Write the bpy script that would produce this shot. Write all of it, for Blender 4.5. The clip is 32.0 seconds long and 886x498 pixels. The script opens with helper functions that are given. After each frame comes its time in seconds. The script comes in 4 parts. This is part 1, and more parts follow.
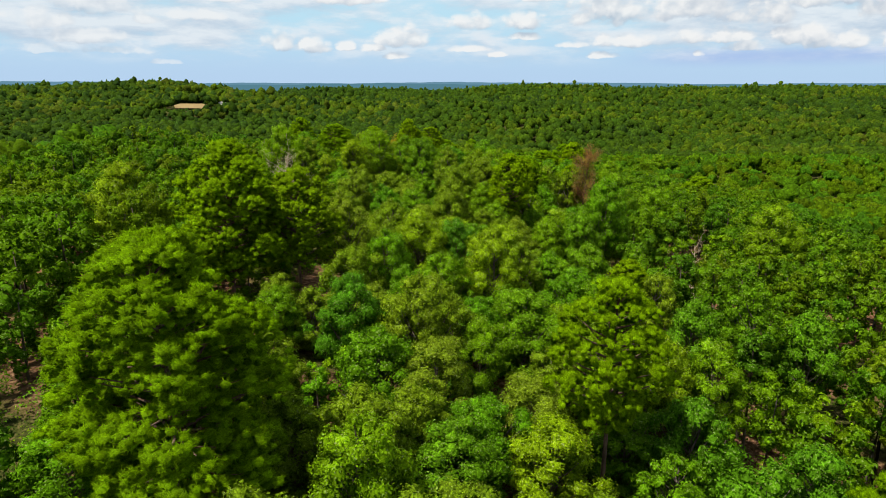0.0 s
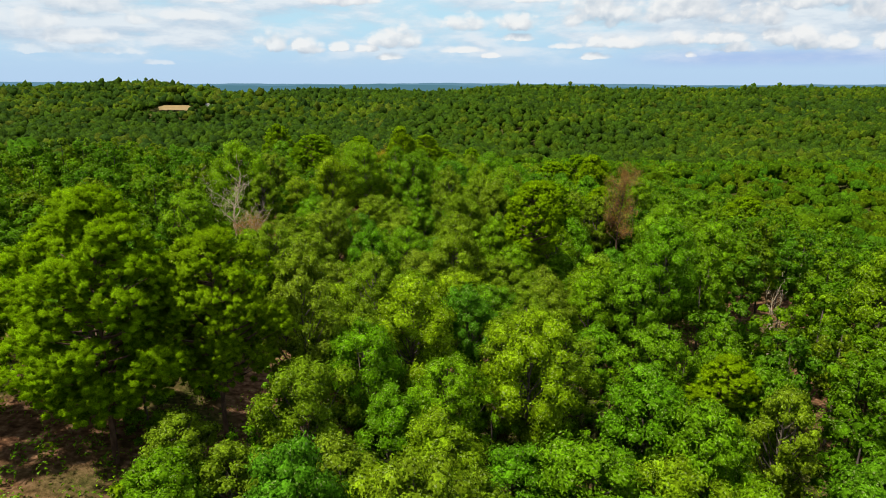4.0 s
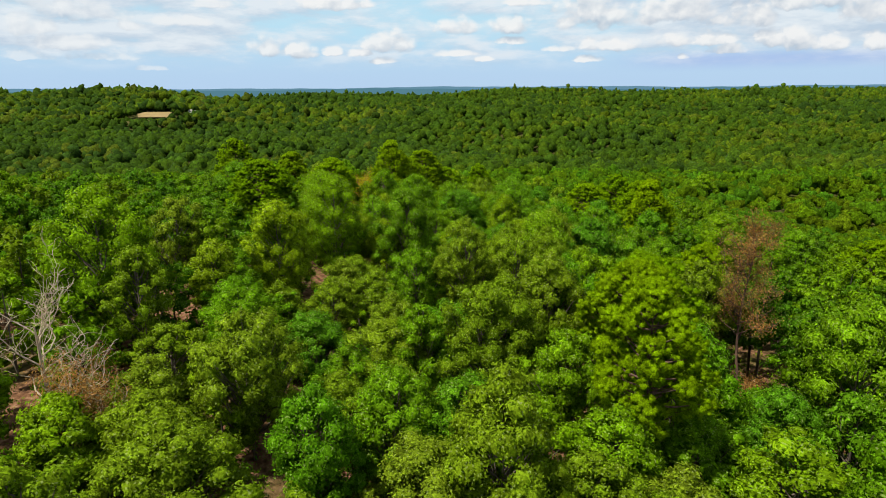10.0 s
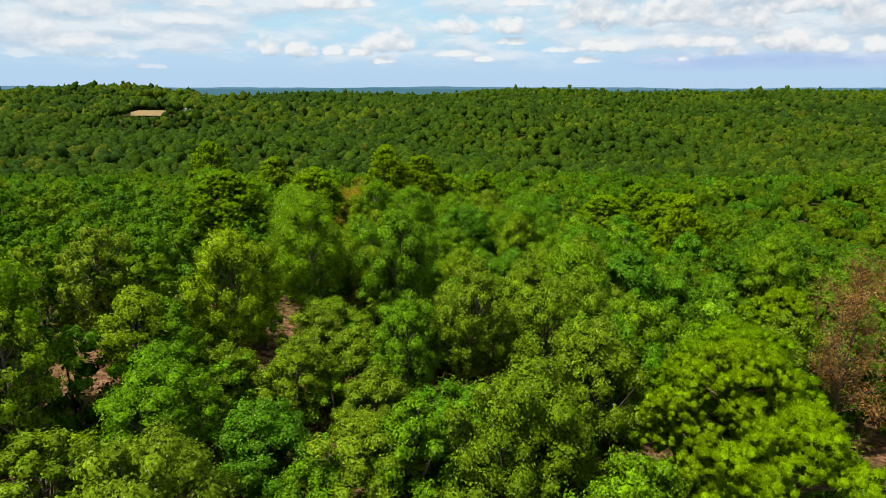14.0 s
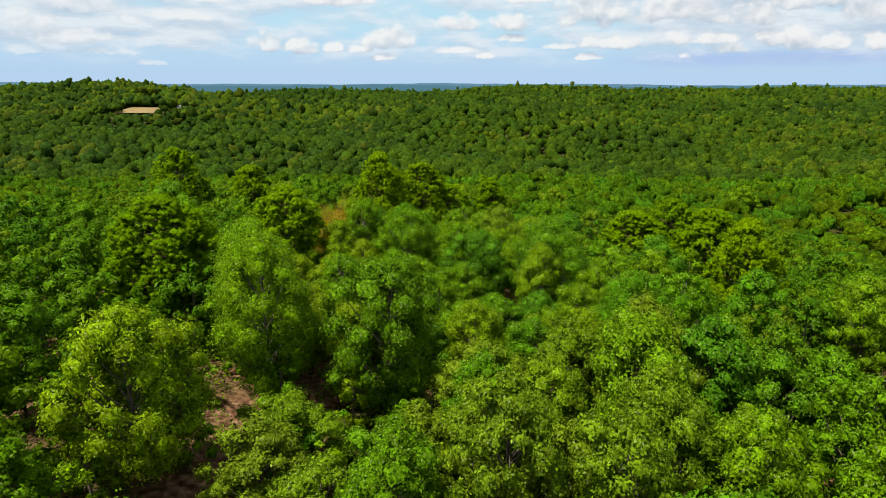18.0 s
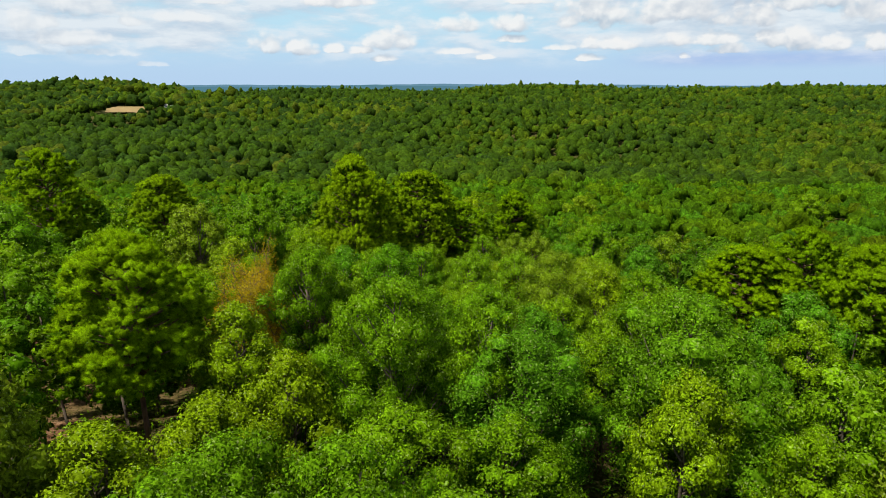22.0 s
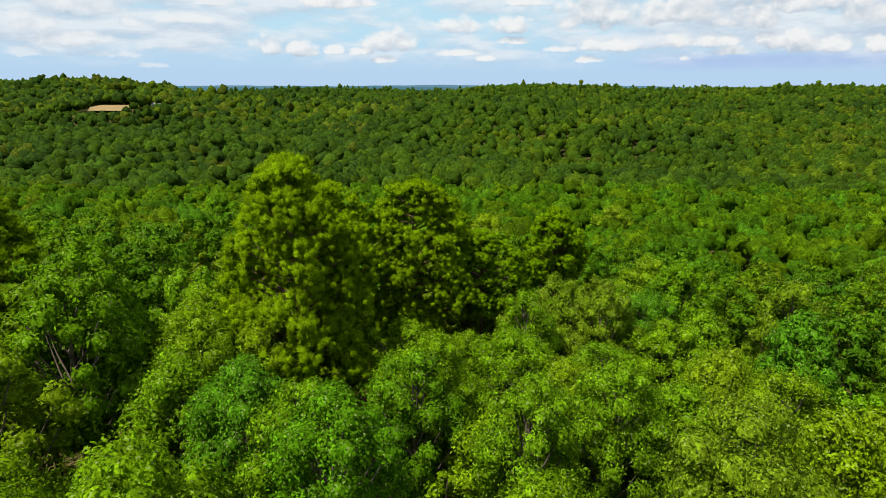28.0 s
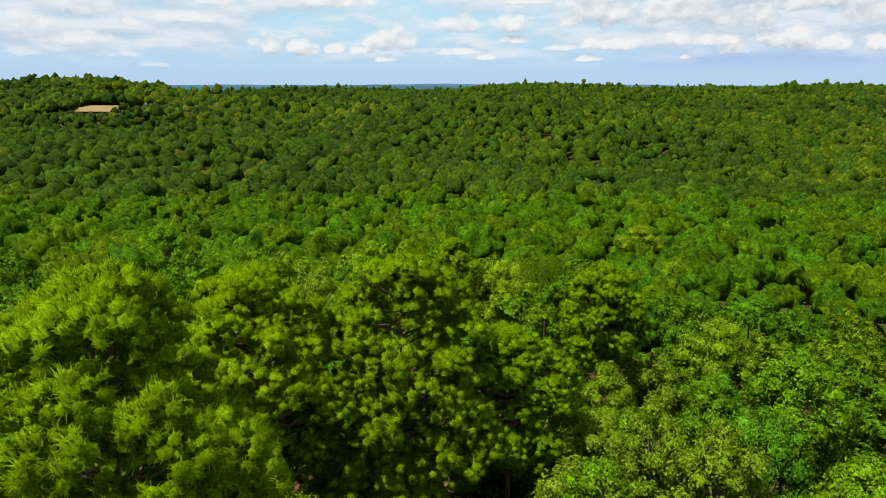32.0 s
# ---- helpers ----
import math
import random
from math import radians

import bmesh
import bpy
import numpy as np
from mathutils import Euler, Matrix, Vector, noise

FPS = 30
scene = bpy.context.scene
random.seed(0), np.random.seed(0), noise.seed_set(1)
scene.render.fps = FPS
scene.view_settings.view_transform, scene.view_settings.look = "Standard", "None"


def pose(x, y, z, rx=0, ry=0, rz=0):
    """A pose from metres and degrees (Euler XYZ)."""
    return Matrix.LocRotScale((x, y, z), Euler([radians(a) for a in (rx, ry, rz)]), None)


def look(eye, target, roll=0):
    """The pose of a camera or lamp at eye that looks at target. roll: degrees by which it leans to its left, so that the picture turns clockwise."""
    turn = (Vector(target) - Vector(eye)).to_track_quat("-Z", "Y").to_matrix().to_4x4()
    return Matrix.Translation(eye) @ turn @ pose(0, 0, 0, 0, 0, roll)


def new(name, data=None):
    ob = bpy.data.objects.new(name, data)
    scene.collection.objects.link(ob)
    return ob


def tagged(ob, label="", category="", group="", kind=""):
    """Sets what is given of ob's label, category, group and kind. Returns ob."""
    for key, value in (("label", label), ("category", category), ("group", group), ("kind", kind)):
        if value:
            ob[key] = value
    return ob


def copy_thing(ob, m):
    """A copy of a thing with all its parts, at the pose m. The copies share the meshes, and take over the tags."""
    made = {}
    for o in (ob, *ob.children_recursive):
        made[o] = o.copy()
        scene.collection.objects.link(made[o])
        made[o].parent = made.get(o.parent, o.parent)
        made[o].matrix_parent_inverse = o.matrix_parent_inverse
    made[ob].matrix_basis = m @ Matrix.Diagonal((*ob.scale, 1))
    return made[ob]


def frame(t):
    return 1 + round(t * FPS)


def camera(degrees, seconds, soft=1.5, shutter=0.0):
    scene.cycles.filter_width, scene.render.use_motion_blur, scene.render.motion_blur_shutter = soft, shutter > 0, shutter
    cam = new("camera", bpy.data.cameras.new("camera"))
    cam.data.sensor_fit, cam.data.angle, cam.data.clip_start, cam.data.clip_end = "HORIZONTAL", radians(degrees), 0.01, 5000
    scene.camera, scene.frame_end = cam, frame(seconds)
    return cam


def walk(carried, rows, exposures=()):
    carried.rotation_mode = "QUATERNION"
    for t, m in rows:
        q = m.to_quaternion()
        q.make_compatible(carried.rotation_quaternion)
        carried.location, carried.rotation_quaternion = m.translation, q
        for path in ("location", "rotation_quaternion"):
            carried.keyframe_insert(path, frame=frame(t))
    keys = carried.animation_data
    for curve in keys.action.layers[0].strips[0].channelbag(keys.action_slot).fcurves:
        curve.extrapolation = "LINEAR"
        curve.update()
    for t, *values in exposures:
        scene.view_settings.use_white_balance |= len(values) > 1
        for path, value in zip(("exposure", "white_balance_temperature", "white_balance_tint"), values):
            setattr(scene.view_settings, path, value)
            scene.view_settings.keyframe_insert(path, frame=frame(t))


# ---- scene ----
cam = camera(72.0, 32.0, soft=0.9)
PATH = [
    (0, (0.000, 0.000, 30.000), (-0.354, 19.295, 24.748), 0.07),
    (0.5, (-0.136, 2.361, 29.996), (-0.486, 21.654, 24.737), 0.10),
    (1, (-0.266, 4.934, 29.994), (-0.624, 24.228, 24.738), -0.01),
    (1.5, (-0.372, 7.409, 30.026), (-0.733, 26.702, 24.764), -0.09),
    (2, (-0.512, 9.728, 30.119), (-0.871, 29.019, 24.854), -0.12),
    (2.5, (-0.652, 12.201, 30.189), (-0.993, 31.493, 24.925), -0.06),
    (3, (-0.791, 14.670, 30.238), (-1.111, 33.963, 24.976), 0.04),
    (3.5, (-0.911, 17.265, 30.199), (-1.155, 36.566, 24.963), 0.13),
    (4, (-1.174, 20.312, 30.313), (-1.324, 39.617, 25.088), 0.13),
    (4.5, (-1.507, 23.605, 30.505), (-1.564, 42.911, 25.280), 0.10),
    (5, (-1.840, 26.938, 30.694), (-1.821, 46.243, 25.468), 0.08),
    (5.5, (-2.102, 30.104, 30.806), (-2.038, 49.409, 25.580), 0.07),
    (6, (-2.222, 32.897, 30.761), (-2.161, 52.204, 25.544), 0.05),
    (6.5, (-2.314, 35.595, 30.761), (-2.256, 54.907, 25.558), 0.01),
    (7, (-2.398, 38.146, 30.687), (-2.351, 57.454, 25.469), 0.01),
    (7.5, (-2.526, 40.759, 30.600), (-2.471, 60.070, 25.397), -0.01),
    (8, (-2.602, 43.334, 30.481), (-2.564, 62.654, 25.310), -0.13),
    (8.5, (-2.675, 45.739, 30.357), (-2.652, 65.061, 25.195), -0.22),
    (9, (-2.737, 48.000, 30.209), (-2.724, 67.326, 25.060), -0.28),
    (9.5, (-2.795, 50.028, 30.087), (-2.783, 69.358, 24.952), -0.30),
    (10, (-2.815, 51.811, 29.982), (-2.814, 71.145, 24.862), -0.34),
    (10.5, (-2.872, 53.512, 29.884), (-2.866, 72.849, 24.777), -0.32),
    (11, (-2.897, 55.266, 29.756), (-2.881, 74.606, 24.662), -0.19),
    (11.5, (-2.934, 56.812, 29.765), (-2.900, 76.152, 24.671), -0.03),
    (12, (-2.948, 58.303, 29.745), (-2.910, 77.644, 24.653), 0.08),
    (12.5, (-2.929, 59.771, 29.743), (-2.904, 79.112, 24.654), 0.12),
    (13, (-2.977, 61.158, 29.758), (-2.947, 80.500, 24.672), 0.10),
    (13.5, (-3.016, 62.578, 29.765), (-2.988, 81.913, 24.652), 0.09),
    (14, (-3.071, 64.077, 29.774), (-3.032, 83.412, 24.657), 0.07),
    (14.5, (-3.131, 65.737, 29.790), (-3.080, 85.068, 24.661), 0.01),
    (15, (-3.131, 67.098, 29.838), (-3.081, 86.426, 24.700), -0.02),
    (15.5, (-3.104, 68.349, 29.895), (-3.062, 87.675, 24.747), -0.02),
    (16, (-3.085, 69.677, 29.936), (-3.053, 89.000, 24.776), -0.02),
    (16.5, (-3.108, 71.270, 29.938), (-3.083, 90.588, 24.760), -0.02),
    (17, (-3.207, 73.317, 29.876), (-3.181, 92.628, 24.673), -0.02),
    (17.5, (-3.226, 75.624, 29.865), (-3.218, 94.933, 24.651), 0.06),
    (18, (-3.349, 78.552, 29.844), (-3.328, 97.860, 24.629), 0.11),
    (18.5, (-3.450, 81.933, 29.868), (-3.430, 101.240, 24.651), 0.10),
    (19, (-3.566, 85.586, 29.882), (-3.540, 104.893, 24.660), 0.07),
    (19.5, (-3.664, 89.427, 29.946), (-3.650, 108.728, 24.702), 0.05),
    (20, (-3.789, 93.521, 30.103), (-3.770, 112.829, 24.888), 0.09),
    (20.5, (-3.896, 97.503, 30.150), (-3.889, 116.804, 24.911), 0.05),
    (21, (-3.950, 101.315, 29.436), (-3.956, 120.620, 24.208), -0.03),
    (21.5, (-4.032, 104.953, 28.192), (-4.037, 124.265, 22.994), -0.04),
    (22, (-4.108, 108.514, 26.851), (-4.110, 127.831, 21.668), 0.04),
    (22.5, (-4.156, 111.960, 25.490), (-4.165, 131.280, 20.322), 0.04),
    (23, (-4.194, 115.340, 24.615), (-4.216, 134.661, 19.448), 0.02),
    (23.5, (-4.334, 118.709, 24.507), (-4.341, 138.022, 19.311), 0.01),
    (24, (-4.495, 121.956, 24.496), (-4.499, 141.278, 19.333), -0.01),
    (24.5, (-4.494, 124.073, 24.524), (-4.548, 143.430, 19.496), -0.13),
    (25, (-4.664, 125.365, 24.469), (-4.729, 144.738, 19.501), -0.15),
    (25.5, (-4.697, 125.952, 24.417), (-4.744, 145.314, 19.407), -0.07),
    (26, (-4.720, 126.866, 24.303), (-4.754, 146.218, 19.253), -0.01),
    (26.5, (-4.740, 128.103, 24.166), (-4.764, 147.446, 19.080), 0.04),
    (27, (-4.764, 129.661, 24.043), (-4.779, 148.996, 18.929), 0.08),
    (27.5, (-4.798, 131.534, 23.975), (-4.805, 150.864, 18.842), 0.12),
    (28, (-4.849, 133.719, 23.999), (-4.848, 153.048, 18.860), 0.12),
    (28.5, (-4.906, 136.012, 24.107), (-4.896, 155.345, 18.987), 0.13),
    (29, (-4.926, 138.084, 24.205), (-4.931, 157.419, 19.092), 0.08),
    (29.5, (-4.936, 139.970, 24.308), (-4.952, 159.309, 19.206), 0.06),
    (30, (-4.918, 141.662, 24.382), (-4.940, 161.003, 19.291), 0.04),
    (30.5, (-4.956, 143.398, 24.464), (-4.972, 162.730, 19.340), 0.09),
    (31, (-4.980, 145.345, 24.491), (-5.003, 164.670, 19.338), 0.08),
    (31.5, (-5.055, 147.590, 24.509), (-5.064, 166.915, 19.355), 0.09),
    (32, (-5.106, 150.000, 24.524), (-5.116, 169.319, 19.350), 0.06),
]
walk(cam, [(t, look(eye, target, roll)) for t, eye, target, roll in PATH])

# ---------------------------------------------------------------- sky, sun
SUN_ELEV, SUN_AZ = 65.0, 236.0          # azimuth clockwise from +y: behind the camera, to its left
world = bpy.data.worlds.new("sky")
scene.world = world
world.use_nodes = True
wn, wl = world.node_tree.nodes, world.node_tree.links
wn.clear()


def w_in(sock, v):
    if isinstance(v, (int, float)):
        sock.default_value = v
    elif isinstance(v, tuple):
        sock.default_value = v if len(v) == len(sock.default_value) else (*v, 1)
    else:
        wl.new(v, sock)


def w_math(op, a, b=0.0, clamp=False):
    m = wn.new("ShaderNodeMath")
    m.operation, m.use_clamp = op, clamp
    w_in(m.inputs[0], a)
    w_in(m.inputs[1], b)
    return m.outputs[0]


def w_mix(f, a, b):
    m = wn.new("ShaderNodeMix")
    m.data_type = 'RGBA'
    w_in(m.inputs["Factor"], f)
    w_in(m.inputs["A"], a)
    w_in(m.inputs["B"], b)
    return m.outputs["Result"]


def w_step(v, lo, hi):
    m = wn.new("ShaderNodeMapRange")
    m.interpolation_type = 'SMOOTHSTEP'
    w_in(m.inputs["Value"], v)
    m.inputs["From Min"].default_value, m.inputs["From Max"].default_value = lo, hi
    return m.outputs[0]


def w_noise(vec, scale, detail, rough=0.55, warp=0.0):
    z = wn.new("ShaderNodeTexNoise")
    wl.new(vec, z.inputs["Vector"])
    z.inputs["Scale"].default_value, z.inputs["Detail"].default_value = scale, detail
    z.inputs["Roughness"].default_value, z.inputs["Distortion"].default_value = rough, warp
    return z.outputs[0]


def w_vec(x, y, z):
    c = wn.new("ShaderNodeCombineXYZ")
    for i, v in enumerate((x, y, z)):
        w_in(c.inputs[i], v)
    return c.outputs[0]


w_sky = wn.new("ShaderNodeTexSky")
w_sky.sky_type = 'NISHITA'
w_sky.sun_disc = False
w_sky.sun_elevation, w_sky.sun_rotation = radians(SUN_ELEV), radians(SUN_AZ)
w_tc, w_sep = wn.new("ShaderNodeTexCoord"), wn.new("ShaderNodeSeparateXYZ")
wl.new(w_tc.outputs["Generated"], w_sep.inputs[0])
DX, DY, DZ = w_sep.outputs[0], w_sep.outputs[1], w_sep.outputs[2]
# heaps of cloud in the sky ahead: bearing, height of the base over the skyline, half width, height
HEAPS = [(0.225, 0.085, 0.054, 0.049), (0.265, 0.052, 0.054, 0.018), (0.234, 0.036, 0.023, 0.012), (0.095, 0.077, 0.041, 0.032), (0.021, 0.079, 0.043, 0.025), (-0.084, 0.053, 0.041, 0.032),
         (-0.086, 0.036, 0.025, 0.012), (0.019, 0.047, 0.034, 0.010), (-0.277, 0.047, 0.027, 0.034), (-0.218, 0.045, 0.032, 0.021), (-0.172, 0.048, 0.020, 0.014), (-0.165, 0.115, 0.064, 0.021),
         (0.131, 0.119, 0.041, 0.016), (0.310, 0.088, 0.054, 0.030), (0.377, 0.091, 0.054, 0.039), (0.417, 0.056, 0.039, 0.020), (0.355, 0.057, 0.036, 0.020), (0.569, 0.098, 0.085, 0.032),
         (0.672, 0.079, 0.054, 0.036), (0.534, 0.052, 0.047, 0.025), (0.596, 0.045, 0.041, 0.020), (0.681, 0.045, 0.039, 0.021), (-0.648, 0.070, 0.056, 0.025), (-0.483, 0.079, 0.030, 0.013),
         (-0.353, 0.113, 0.039, 0.014), (-0.406, 0.088, 0.057, 0.014), (-0.585, 0.052, 0.068, 0.020), (-0.657, 0.038, 0.048, 0.012), (-0.536, 0.039, 0.056, 0.010), (-0.458, 0.026, 0.027, 0.007),
         (0.379, 0.038, 0.010, 0.008), (-0.129, 0.047, 0.020, 0.011), (0.471, 0.079, 0.050, 0.030), (0.104, 0.064, 0.032, 0.012), (0.180, 0.052, 0.027, 0.011),
         (0.068, 0.040, 0.018, 0.007), (-0.550, 0.091, 0.081, 0.027), (-0.666, 0.107, 0.081, 0.030), (0.453, 0.045, 0.036, 0.013), (0.489, 0.122, 0.072, 0.020)]
flat = w_math('MAXIMUM', w_math('ABSOLUTE', DY), 0.05)
U = w_math('DIVIDE', DX, flat)
V = w_math('DIVIDE', DZ, w_math('SQRT', w_math('ADD', w_math('MULTIPLY', DX, DX), w_math('MULTIPLY', DY, DY))))


def w_vmath(op, *args):
    m = wn.new("ShaderNodeVectorMath")
    m.operation = op
    for k, v in enumerate(args):
        w_in(m.inputs[k], v)
    return m.outputs["Value" if op == 'DOT_PRODUCT' else "Vector"]


def w_cells(vec, scale):
    z = wn.new("ShaderNodeTexVoronoi")
    z.feature = 'SMOOTH_F1'
    wl.new(vec, z.inputs["Vector"])
    z.inputs["Scale"].default_value, z.inputs["Smoothness"].default_value = scale, 0.35
    return z.outputs["Distance"]


def heap_field(aside, lift):
    """How deep inside a heap of cloud a direction lies, billowing at its edge; the bases are flat. aside, lift: looks a little further on."""
    u, v = w_math('ADD', U, aside), w_math('ADD', V, lift)
    spot3 = w_vec(u, w_math('MULTIPLY', v, 1.35), 0.3)
    soft = w_math('SUBTRACT', w_noise(spot3, 34.0, 6, 0.6), 0.5)
    warped = w_vec(w_math('ADD', u, w_math('MULTIPLY', soft, 0.030)), w_math('ADD', w_math('MULTIPLY', v, 1.35), w_math('MULTIPLY', soft, 0.016)), 0.3)
    billow = w_math('ADD', w_math('MULTIPLY', w_math('SUBTRACT', 0.42, w_cells(warped, 34.0)), 1.30), w_math('MULTIPLY', w_math('SUBTRACT', 0.42, w_cells(warped, 85.0)), 0.45))
    billow = w_math('ADD', billow, w_math('MULTIPLY', soft, 1.5))
    spot = w_vec(w_math('ADD', u, w_math('MULTIPLY', soft, 0.022)), w_math('ADD', v, w_math('MULTIPLY', soft, 0.007)), 0.0)
    top = None
    for hu, hv, a, b in HEAPS:
        grow = 1.05 + 0.15 * min(max((hu - 0.1) / 0.3, 0), 1)          # a closer deck to the right
        a, b = a * grow, b * (0.8 + 0.2 * grow)
        mid = hv + b * 0.30
        d = w_vmath('MULTIPLY_ADD', spot, (1 / a, 1 / (b * 0.80), 0.0), (-hu / a, -mid / (b * 0.80), 0.0))
        e = w_vmath('MINIMUM', d, w_vmath('MULTIPLY', d, (1.0, 2.4, 1.0)))
        r = w_vmath('DOT_PRODUCT', e, e)
        top = r if top is None else w_math('MINIMUM', top, r)
    inside = w_math('MULTIPLY', w_math('SUBTRACT', 1.0, w_math('MINIMUM', top, 3.0)), w_step(DY, 0.0, 0.2))
    return w_math('ADD', inside, billow)


def veil_field(lift):
    vec = w_vec(w_math('MULTIPLY', DX, 9.0), w_math('MULTIPLY', DY, 9.0), w_math('MULTIPLY', w_math('ADD', DZ, lift), 34.0))
    return w_noise(vec, 1.0, 8, 0.58, 0.1)


heap, heap_up = heap_field(0.0, 0.0), heap_field(-0.004, 0.013)
veil, veil_up = veil_field(0.0), veil_field(0.012)
heap_mask = w_math('MULTIPLY', w_step(heap, -0.30, 0.65), w_math('SUBTRACT', 1.0, w_math('MULTIPLY', w_step(U, -0.22, -0.42), 0.45)))
left_deck = w_math('MULTIPLY', w_step(U, -0.10, -0.55), w_step(V, 0.035, 0.075))
right_deck = w_math('MULTIPLY', w_step(U, 0.12, 0.45), w_step(V, 0.038, 0.070))
veil_mask = w_step(w_math('ADD', veil, w_math('ADD', w_math('MULTIPLY', w_step(V, 0.02, 0.11), 0.05), w_math('ADD', w_math('MULTIPLY', left_deck, 0.19), w_math('MULTIPLY', right_deck, 0.20)))), 0.40, 0.72)
veil_mask = w_math('MULTIPLY', veil_mask, w_step(V, 0.018, 0.055))
# sunlit tops, grey undersides
veil_lit = w_math('ADD', w_math('MULTIPLY', w_math('SUBTRACT', veil, veil_up), 4.0), w_math('SUBTRACT', 0.66, w_math('MULTIPLY', right_deck, 0.18)), True)
heap_lit = w_math('ADD', w_math('MULTIPLY', w_math('SUBTRACT', heap, heap_up), 0.62), 0.46, True)
clear = wn.new("ShaderNodeMix")
clear.data_type, clear.blend_type = 'RGBA', 'MULTIPLY'
clear.inputs["Factor"].default_value = 1.0
wl.new(w_sky.outputs[0], clear.inputs["A"])
clear.inputs["B"].default_value = (0.16, 0.16, 0.16, 1)
low = w_mix(w_step(V, 0.0, 0.10), (0.51, 0.70, 0.93), (0.54, 0.82, 0.98))
low = w_mix(w_math('MULTIPLY', w_math('MULTIPLY', w_step(U, 0.22, 0.42), w_step(V, 0.018, 0.036)), w_math('SUBTRACT', 1.0, w_step(V, 0.038, 0.055))), low, (0.45, 0.61, 0.91))
base = w_mix(w_step(V, 0.10, 0.55), low, clear.outputs["Result"])
veil_col = w_mix(veil_lit, (0.57, 0.67, 0.80), (0.86, 0.91, 0.96))
heap_col = w_mix(heap_lit, (0.53, 0.61, 0.71), (0.99, 0.99, 0.98))
col = w_mix(w_math('MULTIPLY', veil_mask, 0.85), base, veil_col)
col = w_mix(w_math('MULTIPLY', heap_mask, 0.86), col, heap_col)
w_bg, w_out = wn.new("ShaderNodeBackground"), wn.new("ShaderNodeOutputWorld")
w_bg.inputs[1].default_value = 0.63
wl.new(col, w_bg.inputs[0])
wl.new(w_bg.outputs[0], w_out.inputs[0])

sun = new("sun", bpy.data.lights.new("sun", 'SUN'))
sun.data.energy, sun.data.angle, sun.data.color = 5.4, radians(2.0), (1.0, 0.94, 0.80)
s_dir = Vector((math.sin(radians(SUN_AZ)) * math.cos(radians(SUN_ELEV)),
                math.cos(radians(SUN_AZ)) * math.cos(radians(SUN_ELEV)), math.sin(radians(SUN_ELEV))))
sun.matrix_world = look(s_dir * 200, (0, 0, 0))
scene.view_settings.exposure = 0.55

# ---------------------------------------------------------------- materials
def mat(name, rough=0.8):
    m = bpy.data.materials.new(name)
    m.use_nodes = True
    n, l = m.node_tree.nodes, m.node_tree.links
    b = n["Principled BSDF"]
    b.inputs["Roughness"].default_value = rough
    return m, n, l, b


def ramp(n, stops):
    r = n.new("ShaderNodeValToRGB")
    while len(r.color_ramp.elements) < len(stops):
        r.color_ramp.elements.new(0.5)
    for e, (p, c) in zip(r.color_ramp.elements, stops):
        e.position, e.color = p, (*c, 1)
    return r


def math_node(n, l, op, a, b):
    m = n.new("ShaderNodeMath")
    m.operation = op
    for i, v in enumerate((a, b)):
        if isinstance(v, (int, float)):
            m.inputs[i].default_value = v
        else:
            l.new(v, m.inputs[i])
    return m.outputs[0]


